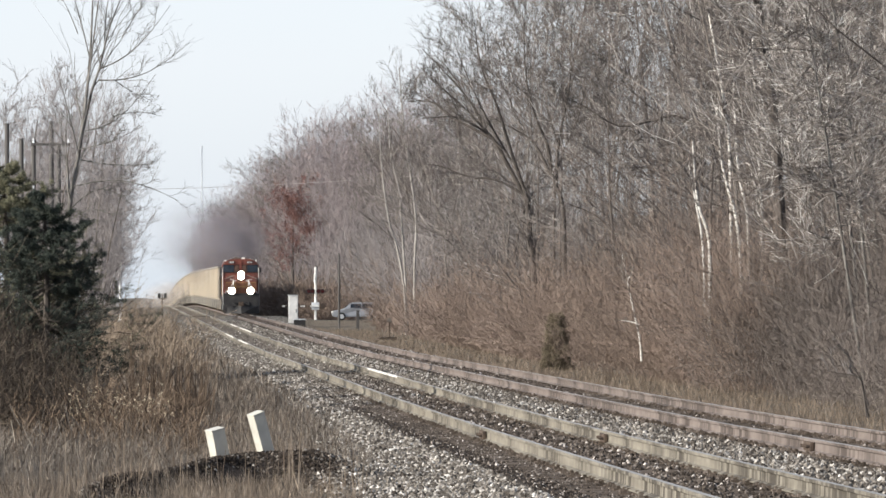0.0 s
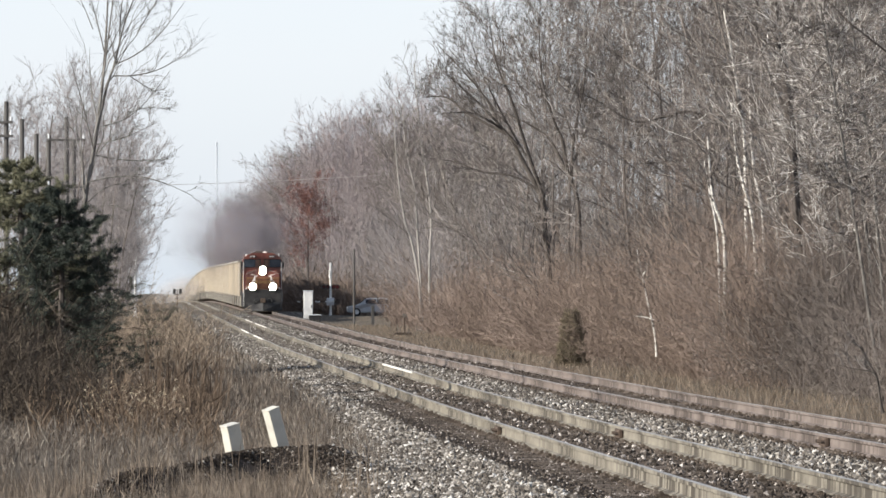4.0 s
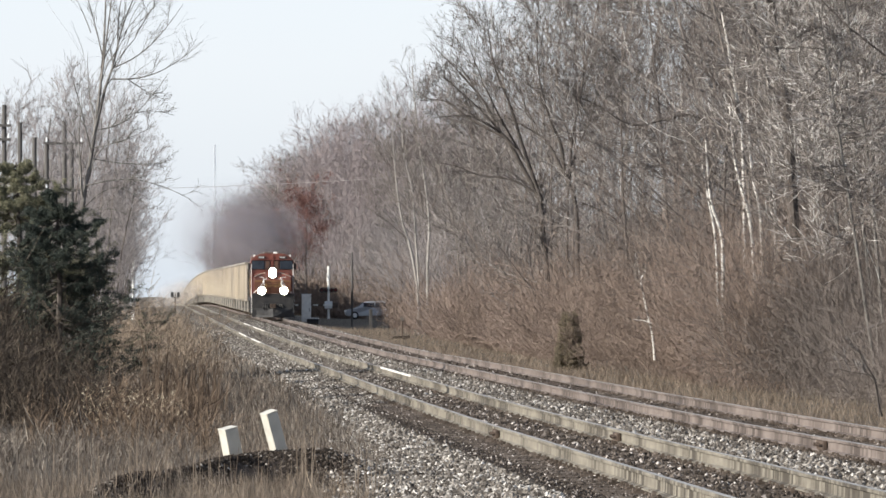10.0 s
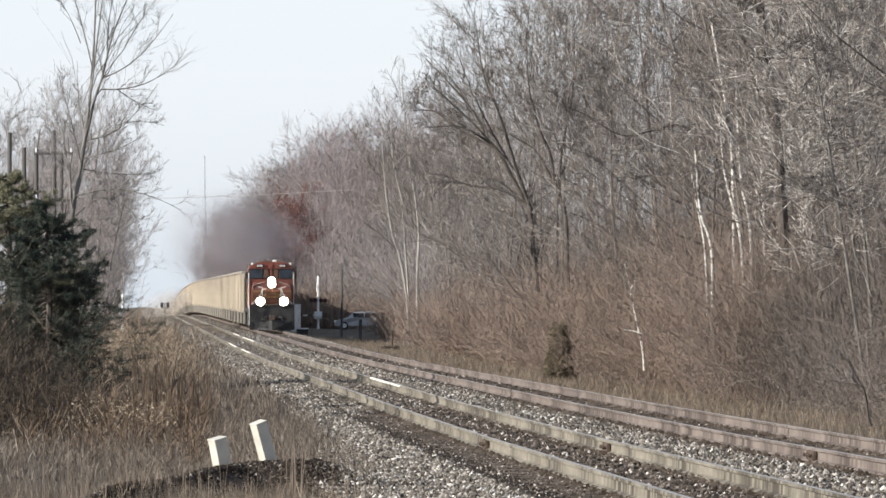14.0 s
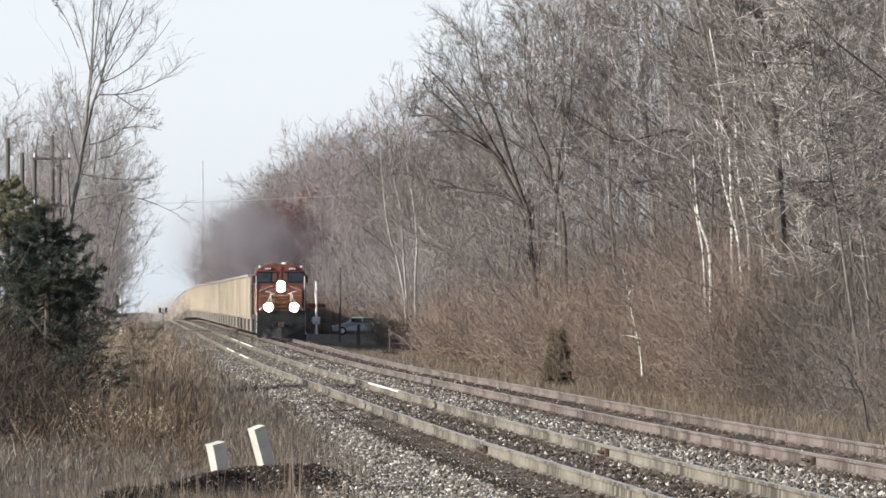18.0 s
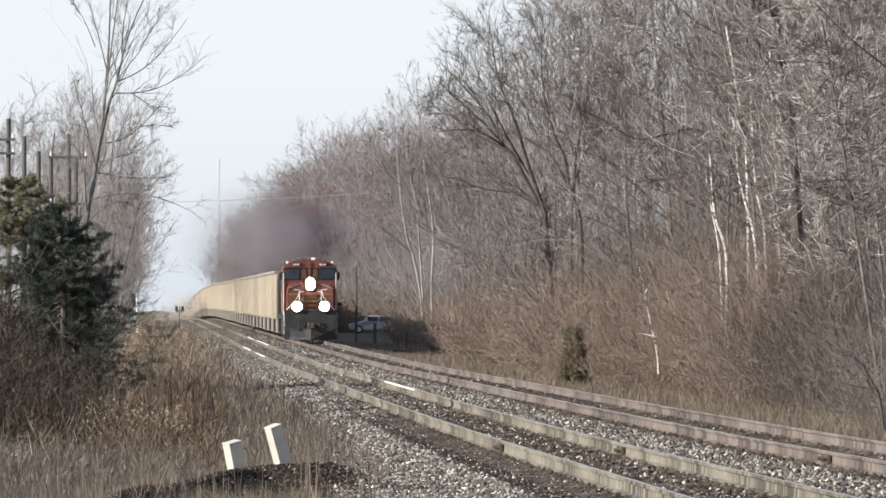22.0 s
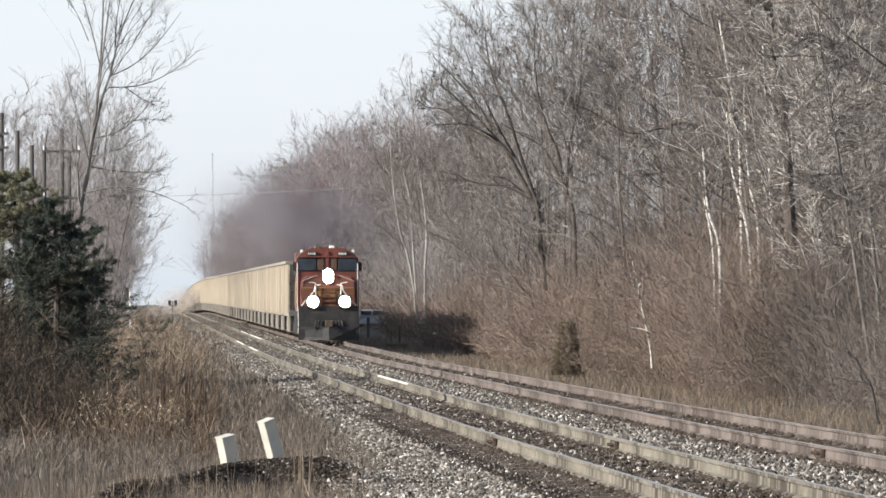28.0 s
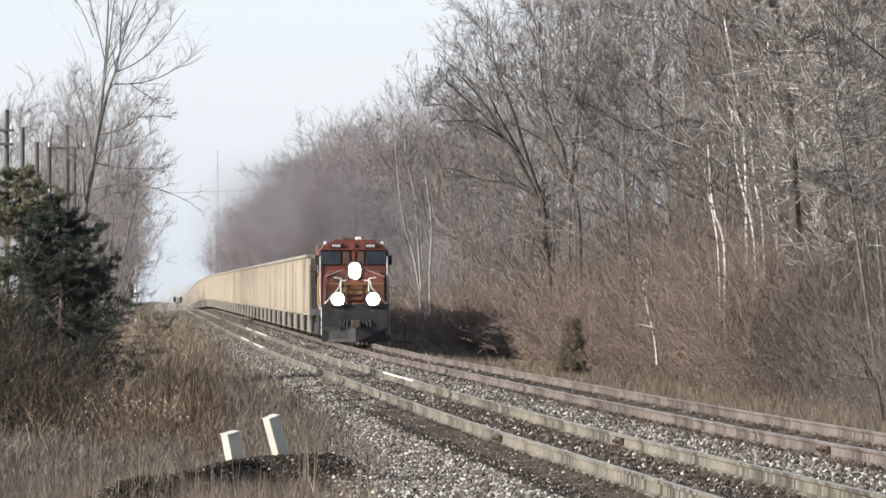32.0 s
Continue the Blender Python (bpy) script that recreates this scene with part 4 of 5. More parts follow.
def thicket(name, seed, n, x0, x1, y0, y1, h0, h1, label, material, lean=0.25, twigs=3, thick=0.011, grow=0.0, sub=0):
    """Upright thin stems with a few side twigs, thicker near the camera."""
    rng = np.random.default_rng(seed)
    y = y0 * (y1 / y0) ** rng.uniform(0, 1, n)
    x = rng.uniform(x0, x1, n)
    clump = 0.72 + 0.5 * np.sin(y * 0.23 + x * 0.7) * np.sin(y * 0.061 + 1.3) + rng.normal(0, 0.1, n)
    clear = (np.abs(y - 584) > 6) & ~((y > 400) & (y < 592) & (x > 10) & (x / y < 0.0337))
    x, y, clump, n = x[clear], y[clear], clump[clear], int(clear.sum())
    h = rng.uniform(h0, h1, n) * np.clip(clump, 0.45, 1.2) + grow * (x - x0)
    base = np.column_stack([x, y, ground_z(x, y) - 0.05])
    s = np.linspace(0, 1, 4)[None, :, None]
    go = np.column_stack([rng.normal(0, lean, n), rng.normal(0, lean, n), np.ones(n)])
    curl = rng.normal(size=(n, 3)) * lean
    P = base[:, None] + (go[:, None] * s + curl[:, None] * s * s) * h[:, None, None]
    wide = thick * np.clip(y / 150, 0.7, 3)
    R = wide[:, None] * (1.1 - 0.8 * s[..., 0]) * np.ones((n, 1))
    sets = [(P, R)]
    if twigs:
        sets.append((*sprout(rng, (P, R), twigs, 0.2, 0.95, 0.4, 0.5, 0.2, 2, 0.7, 0.35, thick * 0.7), 1))
    if sub:
        sets.append((*sprout(rng, sets[-1][:2], sub, 0.15, 1.0, 0.55, 0.55, 0.12, 1, 0.9, 0.3, thick * 0.6), 1))
    return tagged(new(name, bulk(name, *tubes(sets, 3), material)), label, "brush", kind="stuff")


def blades(name, seed, areas, label, material):
    """Single bent grass blades. areas: count, x0, x1, y0, y1, height, width."""
    rng = np.random.default_rng(seed)
    vs = []
    for n, x0, x1, y0, y1, h, w in areas:
        y = y0 * (y1 / y0) ** rng.uniform(0, 1, n)
        x = rng.uniform(x0, x1, n)
        keep = np.sin(x * 2.1 + y * 0.4) * np.sin(y * 0.27 - x) + rng.normal(0, 0.5, n) > -0.45
        keep &= ~((y > 80.5) & (y < 90) & (x > -0.75 + 0.12 * (90 - y)))
        x, y = x[keep], y[keep]
        m = len(x)
        z = ground_z(x, y)
        hh = h * rng.uniform(0.4, 1.3, m)
        ww = w * np.clip(y / 110, 0.8, 2.5) * rng.uniform(0.6, 1.3, m)
        a = rng.uniform(-0.6, 0.6, m)
        lx, ly = rng.normal(0, 0.3, m) * hh, rng.normal(0, 0.3, m) * hh
        p0 = np.column_stack([x - ww * np.cos(a), y - ww * np.sin(a), z])
        p1 = np.column_stack([x + ww * np.cos(a), y + ww * np.sin(a), z])
        p2 = np.column_stack([x + lx, y + ly, z + hh])
        vs.append(np.stack([p0, p1, p2], 1))
    v = np.concatenate(vs)
    return tagged(new(name, bulk(name, v.reshape(-1, 3), np.arange(len(v) * 3).reshape(-1, 3), material)), label, "grass", kind="stuff")


def leaves_on(rng, chains, per, size, scatter):
    """Small leaf faces scattered along twigs."""
    vs = []
    for P, R in chains:
        n, k, _ = P.shape
        own = np.repeat(np.arange(n), per)
        t = rng.uniform(0.1, 1, n * per) * (k - 1)
        i = np.minimum(t.astype(int), k - 2)
        f = (t - i)[:, None]
        c = P[own, i] * (1 - f) + P[own, i + 1] * f + rng.normal(0, scatter, (n * per, 3))
        a, b = unit(rng.normal(size=(n * per, 3))), unit(rng.normal(size=(n * per, 3)))
        s = size * rng.uniform(0.5, 1.3, (n * per, 1))
        vs.append(np.stack([c - a * s * 0.5, c + b * s * 0.22, c + a * s * 0.6], 1))
    v = np.concatenate(vs)
    return v.reshape(-1, 3), np.arange(len(v) * 3).reshape(-1, 3)


def conifer(seed, height, wide, label, density=1.0, name="conifer", per=30, size=0.13, leaf=None, ragged=0.35):
    """Trunk, tiers of boughs that sag and turn up at their ends, and flat sprays of needles on them."""
    rng = np.random.default_rng(seed)
    tree = tagged(new(name), label, "evergreen tree")
    trunk = chain([(0, 0, -0.3), (0.1, 0, height * 0.5), (0, 0.1, height)], 0.13, 0.02, 12)
    plant("trunk", [trunk], 7, BARK_DARK, tree)
    n = int(90 * density)
    t = rng.uniform(0.03, 0.99, n)
    a = rng.uniform(0, math.tau, n)
    tuft = 1 + ragged * np.sin(a * 2.0 + t * 31.0 + seed) * np.sin(t * 23.0 + seed)
    reach = wide * (1 - t) ** 0.7 * rng.uniform(0.7, 1.15, n) * tuft + 0.18
    base = np.column_stack([np.zeros(n), np.zeros(n), t * height])
    s = np.linspace(0, 1, 7)[None, :, None]
    go = np.column_stack([np.cos(a), np.sin(a), rng.uniform(-0.05, 0.3, n)])
    P = base[:, None] + go[:, None] * s * reach[:, None, None]
    P[..., 2] += (-0.2 * np.sin(s[..., 0] * 2.6) + 0.16 * s[..., 0] ** 3) * reach[:, None]
    R = 0.02 * (1.1 - s[..., 0]) * np.ones((n, 1))
    tw = sprout(rng, (P, R), 12, 0.2, 1.0, 0.3, 0.5, 0.02, 2, 0.6, 0.2, 0.006)
    tw[0][..., 2] = tw[0][:, :1, 2] + (tw[0][..., 2] - tw[0][:, :1, 2]) * 0.45
    plant("bough_work", [(P, R), (*tw, 1)], 3, BARK_DARK, tree)
    lv = new("foliage", bulk("foliage", *leaves_on(rng, [(P, R), tw, tw], per, size, 0.035), leaf or NEEDLES))
    lv.parent = tree
    return tree


def shape(base_x, x0, y0, per, runs):
    """Limb runs of a tree, told as steps sideways and upwards from its foot. runs: (points, radius at foot, at tip, sway in depth)."""
    out = []
    base_y = 505 + (EYE_Z - float(ground_z(x0, y0))) / per
    for pts, r0, r1, sway in runs:
        n = len(pts)
        out.append(chain([((x - base_x) * per, sway * k / max(n - 1, 1), (base_y - y) * per) for k, (x, y) in enumerate(pts)], r0, r1, 3 * n))
    return out


def build_landmark_trees():
    # big dark tree whose limbs all lean towards the line
    runs = [([(948, 660), (946, 500), (939, 420), (935, 356)], 0.14, 0.11, 0.2),
            ([(935, 360), (880, 256), (862, 234), (836, 182), (793, 130), (750, 85)], 0.1, 0.015, 1.5),
            ([(937, 360), (905, 270), (880, 190), (855, 131), (844, 86), (838, 40)], 0.09, 0.015, -1.0),
            ([(870, 245), (806, 210), (767, 180), (724, 178)], 0.07, 0.012, 2.0),
            ([(862, 236), (836, 221), (802, 208), (741, 212)], 0.065, 0.012, -1.5),
            ([(928, 345), (880, 319), (828, 312), (784, 295), (755, 290)], 0.065, 0.012, 1.0),
            ([(905, 285), (855, 195), (822, 120), (800, 60)], 0.05, 0.01, 0.6),
            ([(890, 265), (830, 200), (775, 150), (745, 122)], 0.06, 0.012, -0.6)]
    t = bare_tree(61, 14, 0.2, limbs=8, bark=BARK_DARK, twig=TWIG_DARK, low=0.2, fine=2, reach=0.34, spread=0.36, lift=0.18, tip=0.006, mids=5, smls=4, longer=1.2, trunk=shape(948, 18.55, 335, 0.0258, runs), name="leaning_tree")
    stand(tagged(t, "large dark bare tree leaning over the line", "tree"), 18.55, 335)
    runs = [([(1003, 660), (1000, 480), (997, 365), (976, 308), (949, 256), (923, 234), (870, 205)], 0.13, 0.015, 1.0),
            ([(978, 312), (968, 255), (950, 215), (930, 140), (925, 40)], 0.085, 0.015, -1.0),
            ([(985, 330), (990, 250), (1010, 150), (1015, 40)], 0.075, 0.015, 1.0), ([(982, 318), (1000, 262), (1022, 215), (1040, 150)], 0.06, 0.012, 0.5)]
    t = bare_tree(62, 14, 0.2, limbs=8, bark=BARK_DARK, twig=TWIG_DARK, low=0.3, fine=2, reach=0.45, spread=0.38, lift=0.18, tip=0.007, mids=5, smls=4, longer=1.3, trunk=shape(1003, 18.96, 318, 0.02446, runs), name="leaning_tree")
    stand(tagged(t, "dark bare tree with forked crooked limbs", "tree"), 18.96, 318)
    # crooked low limb among the birches
    runs = [([(1330, 640), (1322, 500), (1318, 380), (1322, 300), (1340, 150), (1350, -20)], 0.09, 0.025, 0.5),
            ([(1318, 380), (1270, 345), (1240, 320), (1200, 260)], 0.06, 0.01, 0.5),
            ([(1320, 330), (1260, 250), (1202, 207), (1152, 214), (1093, 224), (1028, 187), (979, 167)], 0.07, 0.012, -0.5),
            ([(1320, 375), (1350, 345), (1375, 250), (1372, 120), (1365, 20)], 0.07, 0.025, 0.5)]
    t = bare_tree(63, 12, 0.2, limbs=7, bark=BARK_DARK, twig=TWIG_DARK, low=0.4, trunk=shape(1330, 22.6, 266, 0.0205, runs), name="crooked_tree")
    stand(tagged(t, "dark crooked tree amid pale birches", "tree"), 22.6, 266)
    runs = [([(1388, 640), (1386, 440), (1380, 330), (1374, 230), (1362, 110), (1345, 0), (1338, -40)], 0.17, 0.1, 0.3),
            ([(1366, 130), (1340, 60), (1318, 20), (1305, -30)], 0.05, 0.02, 0.4), ([(1372, 210), (1340, 150), (1325, 110), (1310, 60)], 0.03, 0.012, -0.4)]
    t = bare_tree(66, 12, 0.2, limbs=5, bark=BARK_DARK, twig=TWIG_DARK, low=0.5, fine=2, reach=0.2, trunk=shape(1388, 18.3, 205, 0.01577, runs), name="dark_tree")
    stand(tagged(t, "straight dark-trunked tree amid pale birches", "tree"), 18.3, 205)
    for k, (pts, y, r) in enumerate((([(925, 532), (905, 497), (880, 465), (862, 440)], 330, 0.05), ([(926, 530), (918, 480), (910, 430)], 332, 0.04), ([(918, 590), (900, 562), (876, 538)], 318, 0.045),
                                     ([(1085, 425), (1072, 396), (1045, 376), (1005, 360)], 300, 0.05), ([(1534, 712), (1530, 680), (1512, 645), (1495, 615)], 150, 0.03), ([(1531, 690), (1522, 668), (1490, 662), (1462, 655)], 150, 0.02))):
        per = y / 13000
        x = (pts[0][0] - 228) * per
        pts = [(pts[0][0] + 6, 650 if pts[0][1] < 650 else 740), *pts]
        t = bare_tree(140 + k, 3, 0.04, limbs=4, bark=BARK_DARK, twig=TWIG_GREY, low=0.5, fine=1, mids=3, smls=3, bend=0.15, trunk=shape(pts[1][0], x, y, per, [(pts, r, r * 0.4, 0.2)]), name="sapling")
        stand(tagged(t, "thin dark leaning sapling in the brush", "sapling", "dark saplings"), x, y)
    # three pale stems
    for runs, x, y, per, bx in (([([(712, 640), (708, 520), (695, 440), (680, 390), (668, 300), (663, 200)], 0.088, 0.045, 0.5)], 16.5, 444, 0.0341, 712),
                                ([([(716, 640), (712, 520), (706, 420), (700, 340), (685, 270), (680, 190)], 0.08, 0.04, 0.5)], 16.7, 447, 0.0343, 716),
                                ([([(732, 640), (732, 480), (735, 400), (728, 330), (715, 240), (705, 120)], 0.095, 0.045, 0.5)], 17.2, 450, 0.0346, 732)):
        t = bare_tree(int(x * 100), 14, 0.1, limbs=13, bark=BARK_PALE, low=0.4, fine=2, reach=0.22, trunk=shape(bx, x * 1.06, y * 1.06, per * 1.06, [(p, a, b * 0.8, c) for p, a, b, c in runs]), name="slender_tree")
        stand(tagged(t, "slender pale-barked bare tree at the wood's edge", "tree", "slender pale trees"), x * 1.06 + 0.32, y * 1.06)
    # birches
    birches = [([(1255, 560), (1258, 440), (1240, 370), (1234, 330), (1228, 240)], 0.09, 0.04), ([(1250, 560), (1246, 440), (1232, 350), (1222, 290)], 0.06, 0.03),
               ([(1318, 560), (1310, 420), (1290, 330), (1280, 285), (1270, 180)], 0.095, 0.04), ([(1352, 560), (1352, 440), (1348, 320), (1342, 200), (1335, 60)], 0.09, 0.04),
               ([(1298, 560), (1296, 400), (1292, 240), (1276, 130), (1255, 10)], 0.085, 0.045), ([(1330, 560), (1326, 400), (1312, 320), (1306, 250), (1300, 100)], 0.085, 0.04),
               ([(1425, 560), (1422, 330), (1414, 130), (1408, 60), (1400, -20)], 0.03, 0.05), ([(1370, 560), (1362, 430), (1345, 350), (1320, 260)], 0.06, 0.03)]
    for k, (pts, r0, r1) in enumerate(birches):
        per = 0.0167 + 0.0002 * k
        y = per * 13000
        x = (pts[0][0] - 228) * per
        pts = [(pts[0][0], 640)] + pts[1:]
        t = bare_tree(80 + k, 10, 0.1, limbs=7, bark=BIRCH, twig=TWIG, low=0.5, fine=2, trunk=shape(pts[0][0], x, y, per, [(pts, r0 * 0.68, r1 * 0.62, 0.3)]), name="birch")
        stand(tagged(t, "slim white birch with bare twigs", "birch tree", "birches"), x, y)
    runs = [([(1124, 640), (1121, 600), (1108, 540), (1098, 488), (1090, 450)], 0.036, 0.016, 0.2), ([(1120, 575), (1105, 570), (1088, 568)], 0.02, 0.01, 0.1), ([(1100, 495), (1108, 480), (1112, 462)], 0.02, 0.01, 0.1)]
    t = bare_tree(95, 3, 0.04, limbs=4, bark=BIRCH, low=0.4, fine=1, trunk=shape(1124, 15.65, 224, 0.0172, runs), name="sapling")
    stand(tagged(t, "thin white leaning birch sapling", "sapling"), 15.65, 224)
    # left: tall pale tree beside the cedar, told as steps from a corner
    runs = [([(140, 660), (147, 410), (168, 270), (182, 160), (189, 60), (192, -30)], 0.085, 0.022, 0.5), ([(168, 268), (188, 175), (204, 125), (223, 50), (256, -30)], 0.05, 0.018, 0.4),
            ([(180, 180), (195, 60), (206, -25)], 0.036, 0.014, -0.4), ([(212, 80), (215, 30), (224, -20)], 0.026, 0.012, 0.3)]
    # side limbs: where each leaves the stem, how far out and up it goes, and how much it bows
    for k, (x, y, out, up, bow) in enumerate(((185, 108, -35, 128, 8), (165, 68, -39, 78, 8), (166, 280, -39, 150, 6), (152, 350, -22, 140, 4), (200, 150, 162, 66, -22), (230, 150, 70, -37, -4), (173, 240, 129, 100, -26),
                                              (225, 215, 87, 2, 8), (168, 272, 114, 42, -6), (167, 290, 135, -7, -6), (204, 130, 124, 112, -20), (243, 75, 55, 85, 4), (156, 338, 186, -25, 22), (150, 380, 112, 8, 34), (148, 400, 80, 10, 16))):
        pts = [(x + out * f, y - up * f - bow * math.sin(math.pi * f)) for f in (0, 0.25, 0.5, 0.75, 1)]
        runs.append((pts, 0.011 + 0.00008 * math.hypot(out, up), 0.0075, 0.4 if k % 2 else -0.4))
    runs = [([(x - 27, y - 7) for x, y in pts], a, b * 0.8, sway) for pts, a, b, sway in runs]
    t = bare_tree(64, 12, 0.13, limbs=8, bark=BARK_GREY, twig=BARK_GREY, low=0.2, fine=1, reach=0.3, spread=0.36, lift=0.14, mids=3, smls=2, longer=1.7, bend=0.16, trunk=shape(113, -2.08, 235, 0.0181, runs), name="tall_tree", tip=0.0038)
    stand(tagged(t, "tall pale-barked bare tree beside a cedar", "tree"), -2.08, 235)
    spots = [(-4.2, 330, 10.2), (-1.6, 372, 11.3), (-1.7, 432, 11.8), (0.1, 486, 10.0), (-3.2, 455, 13.4), (-6.4, 352, 9.5), (-0.4, 330, 7.2), (-2.6, 300, 8.6), (-0.6, 400, 10.4), (-0.6, 450, 10.8), (-0.3, 520, 9.8), (-1.2, 350, 9.6), (-0.2, 500, 11.5), (-0.5, 380, 7.6), (-2.6, 400, 12.0), (0.0, 570, 9.4)]
    for k, (x, y, h) in enumerate(spots):
        t = bare_tree(70 + k, h, 0.05, (0.9, 0), limbs=17, low=0.1, fine=2, tip=0.007, reach=0.38, smls=6, bend=0.22, spread=0.42, lift=0.32, twig=HAZY_WOODS, name="bare_tree")
        stand(tagged(t, "bare grey tree with a fine twiggy crown", "tree", "trees along the line"), x - 0.0024 * y, y)
    # tree that kept its rust-red leaves
    rng = np.random.default_rng(97)
    t = bare_tree(97, 10.6, 0.16, limbs=14, low=0.15, fine=2, name="red_leaved_tree")
    trunk = chain([(0, 0, 0), (0, 0, 10.4)], 0.15, 0.03, 8)
    big = sprout(rng, trunk, 46, 0.36, 0.98, 0.4, 0.55, 0.3, 4, 0.5)
    mid = sprout(rng, big, 8, 0.2, 1.0, 0.4, 0.5, 0.1, 2, 0.5)
    lv = new("foliage", bulk("foliage", *leaves_on(rng, [mid], 26, 0.24, 0.14), RUSTLEAF))
    lv.parent = t
    stand(tagged(t, "tree with rust-red leaves still on it", "tree"), 14.6, 652)


def build_right_woods():
    rng = np.random.default_rng(21)
    kinds = [tagged(bare_tree(31 + k, (11, 12.5, 14, 12, 13.5)[k], (0.055, 0.065, 0.08, 0.05, 0.065)[k], (rng.normal(-0.8, 1.6), rng.normal(0, 1)), 15, low=0.1, lift=0.12, fine=3, spread=0.64, reach=0.4), "bare grey-brown deciduous tree at the wood's edge", "tree", "trees of the wood") for k in range(5)]
    count = 60
    for k in range(count):
        y = 165 * (700 / 165) ** ((k + 0.5) / count)
        x = rng.uniform(19.5, 28)
        scale = (1.22 if x / y > 0.046 else 0.95) * rng.uniform(0.85, 1.12)
        if k < 5:
            stand(kinds[k], x, y, rng.uniform(0, 360), scale)
        else:
            place_copy(kinds[k % 5], x, y, rng.uniform(0, 360), scale)
    for x, y, s in ((17.0, 800, 1.12), (18.2, 820, 1.2), (19.8, 840, 1.2), (17.6, 780, 1.08), (20.6, 800, 1.08)):
        place_copy(kinds[int(x) % 5], x, y, 40 * x, s)
    n = 280
    s = np.column_stack([rng.uniform(26, 70, n), 240 * (1300 / 240) ** rng.uniform(0, 1, n)])
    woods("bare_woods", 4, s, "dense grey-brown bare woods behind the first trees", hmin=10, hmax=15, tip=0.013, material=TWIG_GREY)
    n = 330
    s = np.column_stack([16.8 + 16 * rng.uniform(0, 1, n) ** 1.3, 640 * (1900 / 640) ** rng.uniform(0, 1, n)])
    woods("far_bare_woods", 5, s, "distant bare woods along the line", 12, 0.0135, hmin=11, hmax=15.5, material=HAZY_BARK, level=True)


def build_left_woods():
    rng = np.random.default_rng(22)
    s = np.column_stack([rng.uniform(-9.5, -3.8, 30), rng.uniform(420, 640, 30)])
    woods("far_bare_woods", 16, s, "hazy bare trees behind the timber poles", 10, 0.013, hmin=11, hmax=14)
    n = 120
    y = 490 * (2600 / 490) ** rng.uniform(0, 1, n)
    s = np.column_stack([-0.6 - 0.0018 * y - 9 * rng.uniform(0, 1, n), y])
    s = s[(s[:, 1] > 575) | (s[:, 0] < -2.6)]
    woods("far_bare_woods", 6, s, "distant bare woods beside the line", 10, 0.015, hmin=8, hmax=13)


build_landmark_trees()
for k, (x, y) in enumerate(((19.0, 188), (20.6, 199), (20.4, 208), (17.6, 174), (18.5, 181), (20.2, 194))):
    t = bare_tree(120 + k, 9.5 if k == 3 else 12.5, 0.05, (-1.5, 0.5), limbs=54, bark=BARK_GREY, twig=TWIG_SUNLIT, limb=TWIG_GREY, low=0.42, fine=3, spread=0.86, lift=-0.03, reach=0.14, mids=6, smls=6, longer=1.2, tip=0.0065, bend=0.8, name="bare_tree")
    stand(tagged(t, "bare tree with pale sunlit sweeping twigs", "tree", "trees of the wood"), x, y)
build_right_woods()
build_left_woods()
# unseen low evergreens and trees, added on the open side to shade the verge
for k, (x, y, h) in enumerate(((-4.5, 66, 1.7), (-4.7, 75, 1.9), (-4.9, 84, 1.9), (-5.1, 93, 2.1), (-5.3, 103, 2.3))):
    stand(conifer(155 + k, h, 1.3, "unseen low juniper added to shade the verge", 0.7, "juniper", 10, 0.2), x, y)
for k, (x, y, h) in enumerate(((-6.2, 150, 6.4), (-6.4, 178, 6.6), (-9.0, 138, 6.8), (-9.2, 163, 7.0))):
    stand(conifer(55 + k, h, 2.6, "unseen dark green cedar added to shade the verge", 0.8, "cedar", 8, 0.26), x, y)
for k, (x, y, h) in enumerate(((-8.0, 132, 9.0), (-10.0, 160, 10.0), (-9.0, 188, 10.0))):
    stand(tagged(bare_tree(110 + k, h, 0.1, limbs=12, low=0.15, fine=1), "unseen bare grey tree added to shade the verge", "tree", "trees along the line"), x, y)
thicket("brush_thicket", 7, 2700, 16.4, 22.5, 112, 214, 1.2, 3.0, "grey-brown leafless brush along the wood's foot", BRUSH_GREY, lean=0.5, twigs=9, thick=0.004, grow=0.16, sub=4)
thicket("brush_thicket", 45, 1900, 16.4, 22.5, 205, 310, 1.2, 3.1, "brown leafless brush along the wood's foot", BRUSH, lean=0.45, twigs=9, thick=0.0042, grow=0.16, sub=4)
thicket("brush_thicket", 43, 1100, 16.7, 18.9, 200, 242, 2.3, 3.7, "brown leafless brush along the wood's foot", BRUSH, lean=0.35, twigs=9, thick=0.0042, sub=4)
thicket("brush_thicket", 39, 750, 18.2, 21.6, 180, 262, 2.6, 4.3, "grey-brown leafless brush along the wood's foot", BRUSH_GREY, lean=0.4, twigs=10, thick=0.0042, sub=4)
thicket("brush_thicket", 40, 2600, 16.9, 18.0, 300, 390, 1.0, 1.75, "brown leafless brush along the wood's foot", BRUSH, lean=0.4, twigs=9, thick=0.0075, sub=2)
thicket("brush_thicket", 38, 2800, 17.0, 19.2, 296, 440, 1.2, 2.2, "brown leafless brush along the wood's foot", BRUSH, lean=0.35, twigs=8, thick=0.007, sub=2)
thicket("brush_thicket", 37, 2200, 17.1, 21.5, 300, 700, 1.2, 2.9, "brown leafless brush along the wood's foot", BRUSH, lean=0.4, twigs=8, thick=0.0066, grow=0.2, sub=2)
thicket("understorey", 29, 1100, 18.5, 30, 470, 950, 4.5, 10.0, "thin grey saplings beyond the crossing", HAZY_WOODS, lean=0.22, twigs=11, thick=0.0062, sub=3)
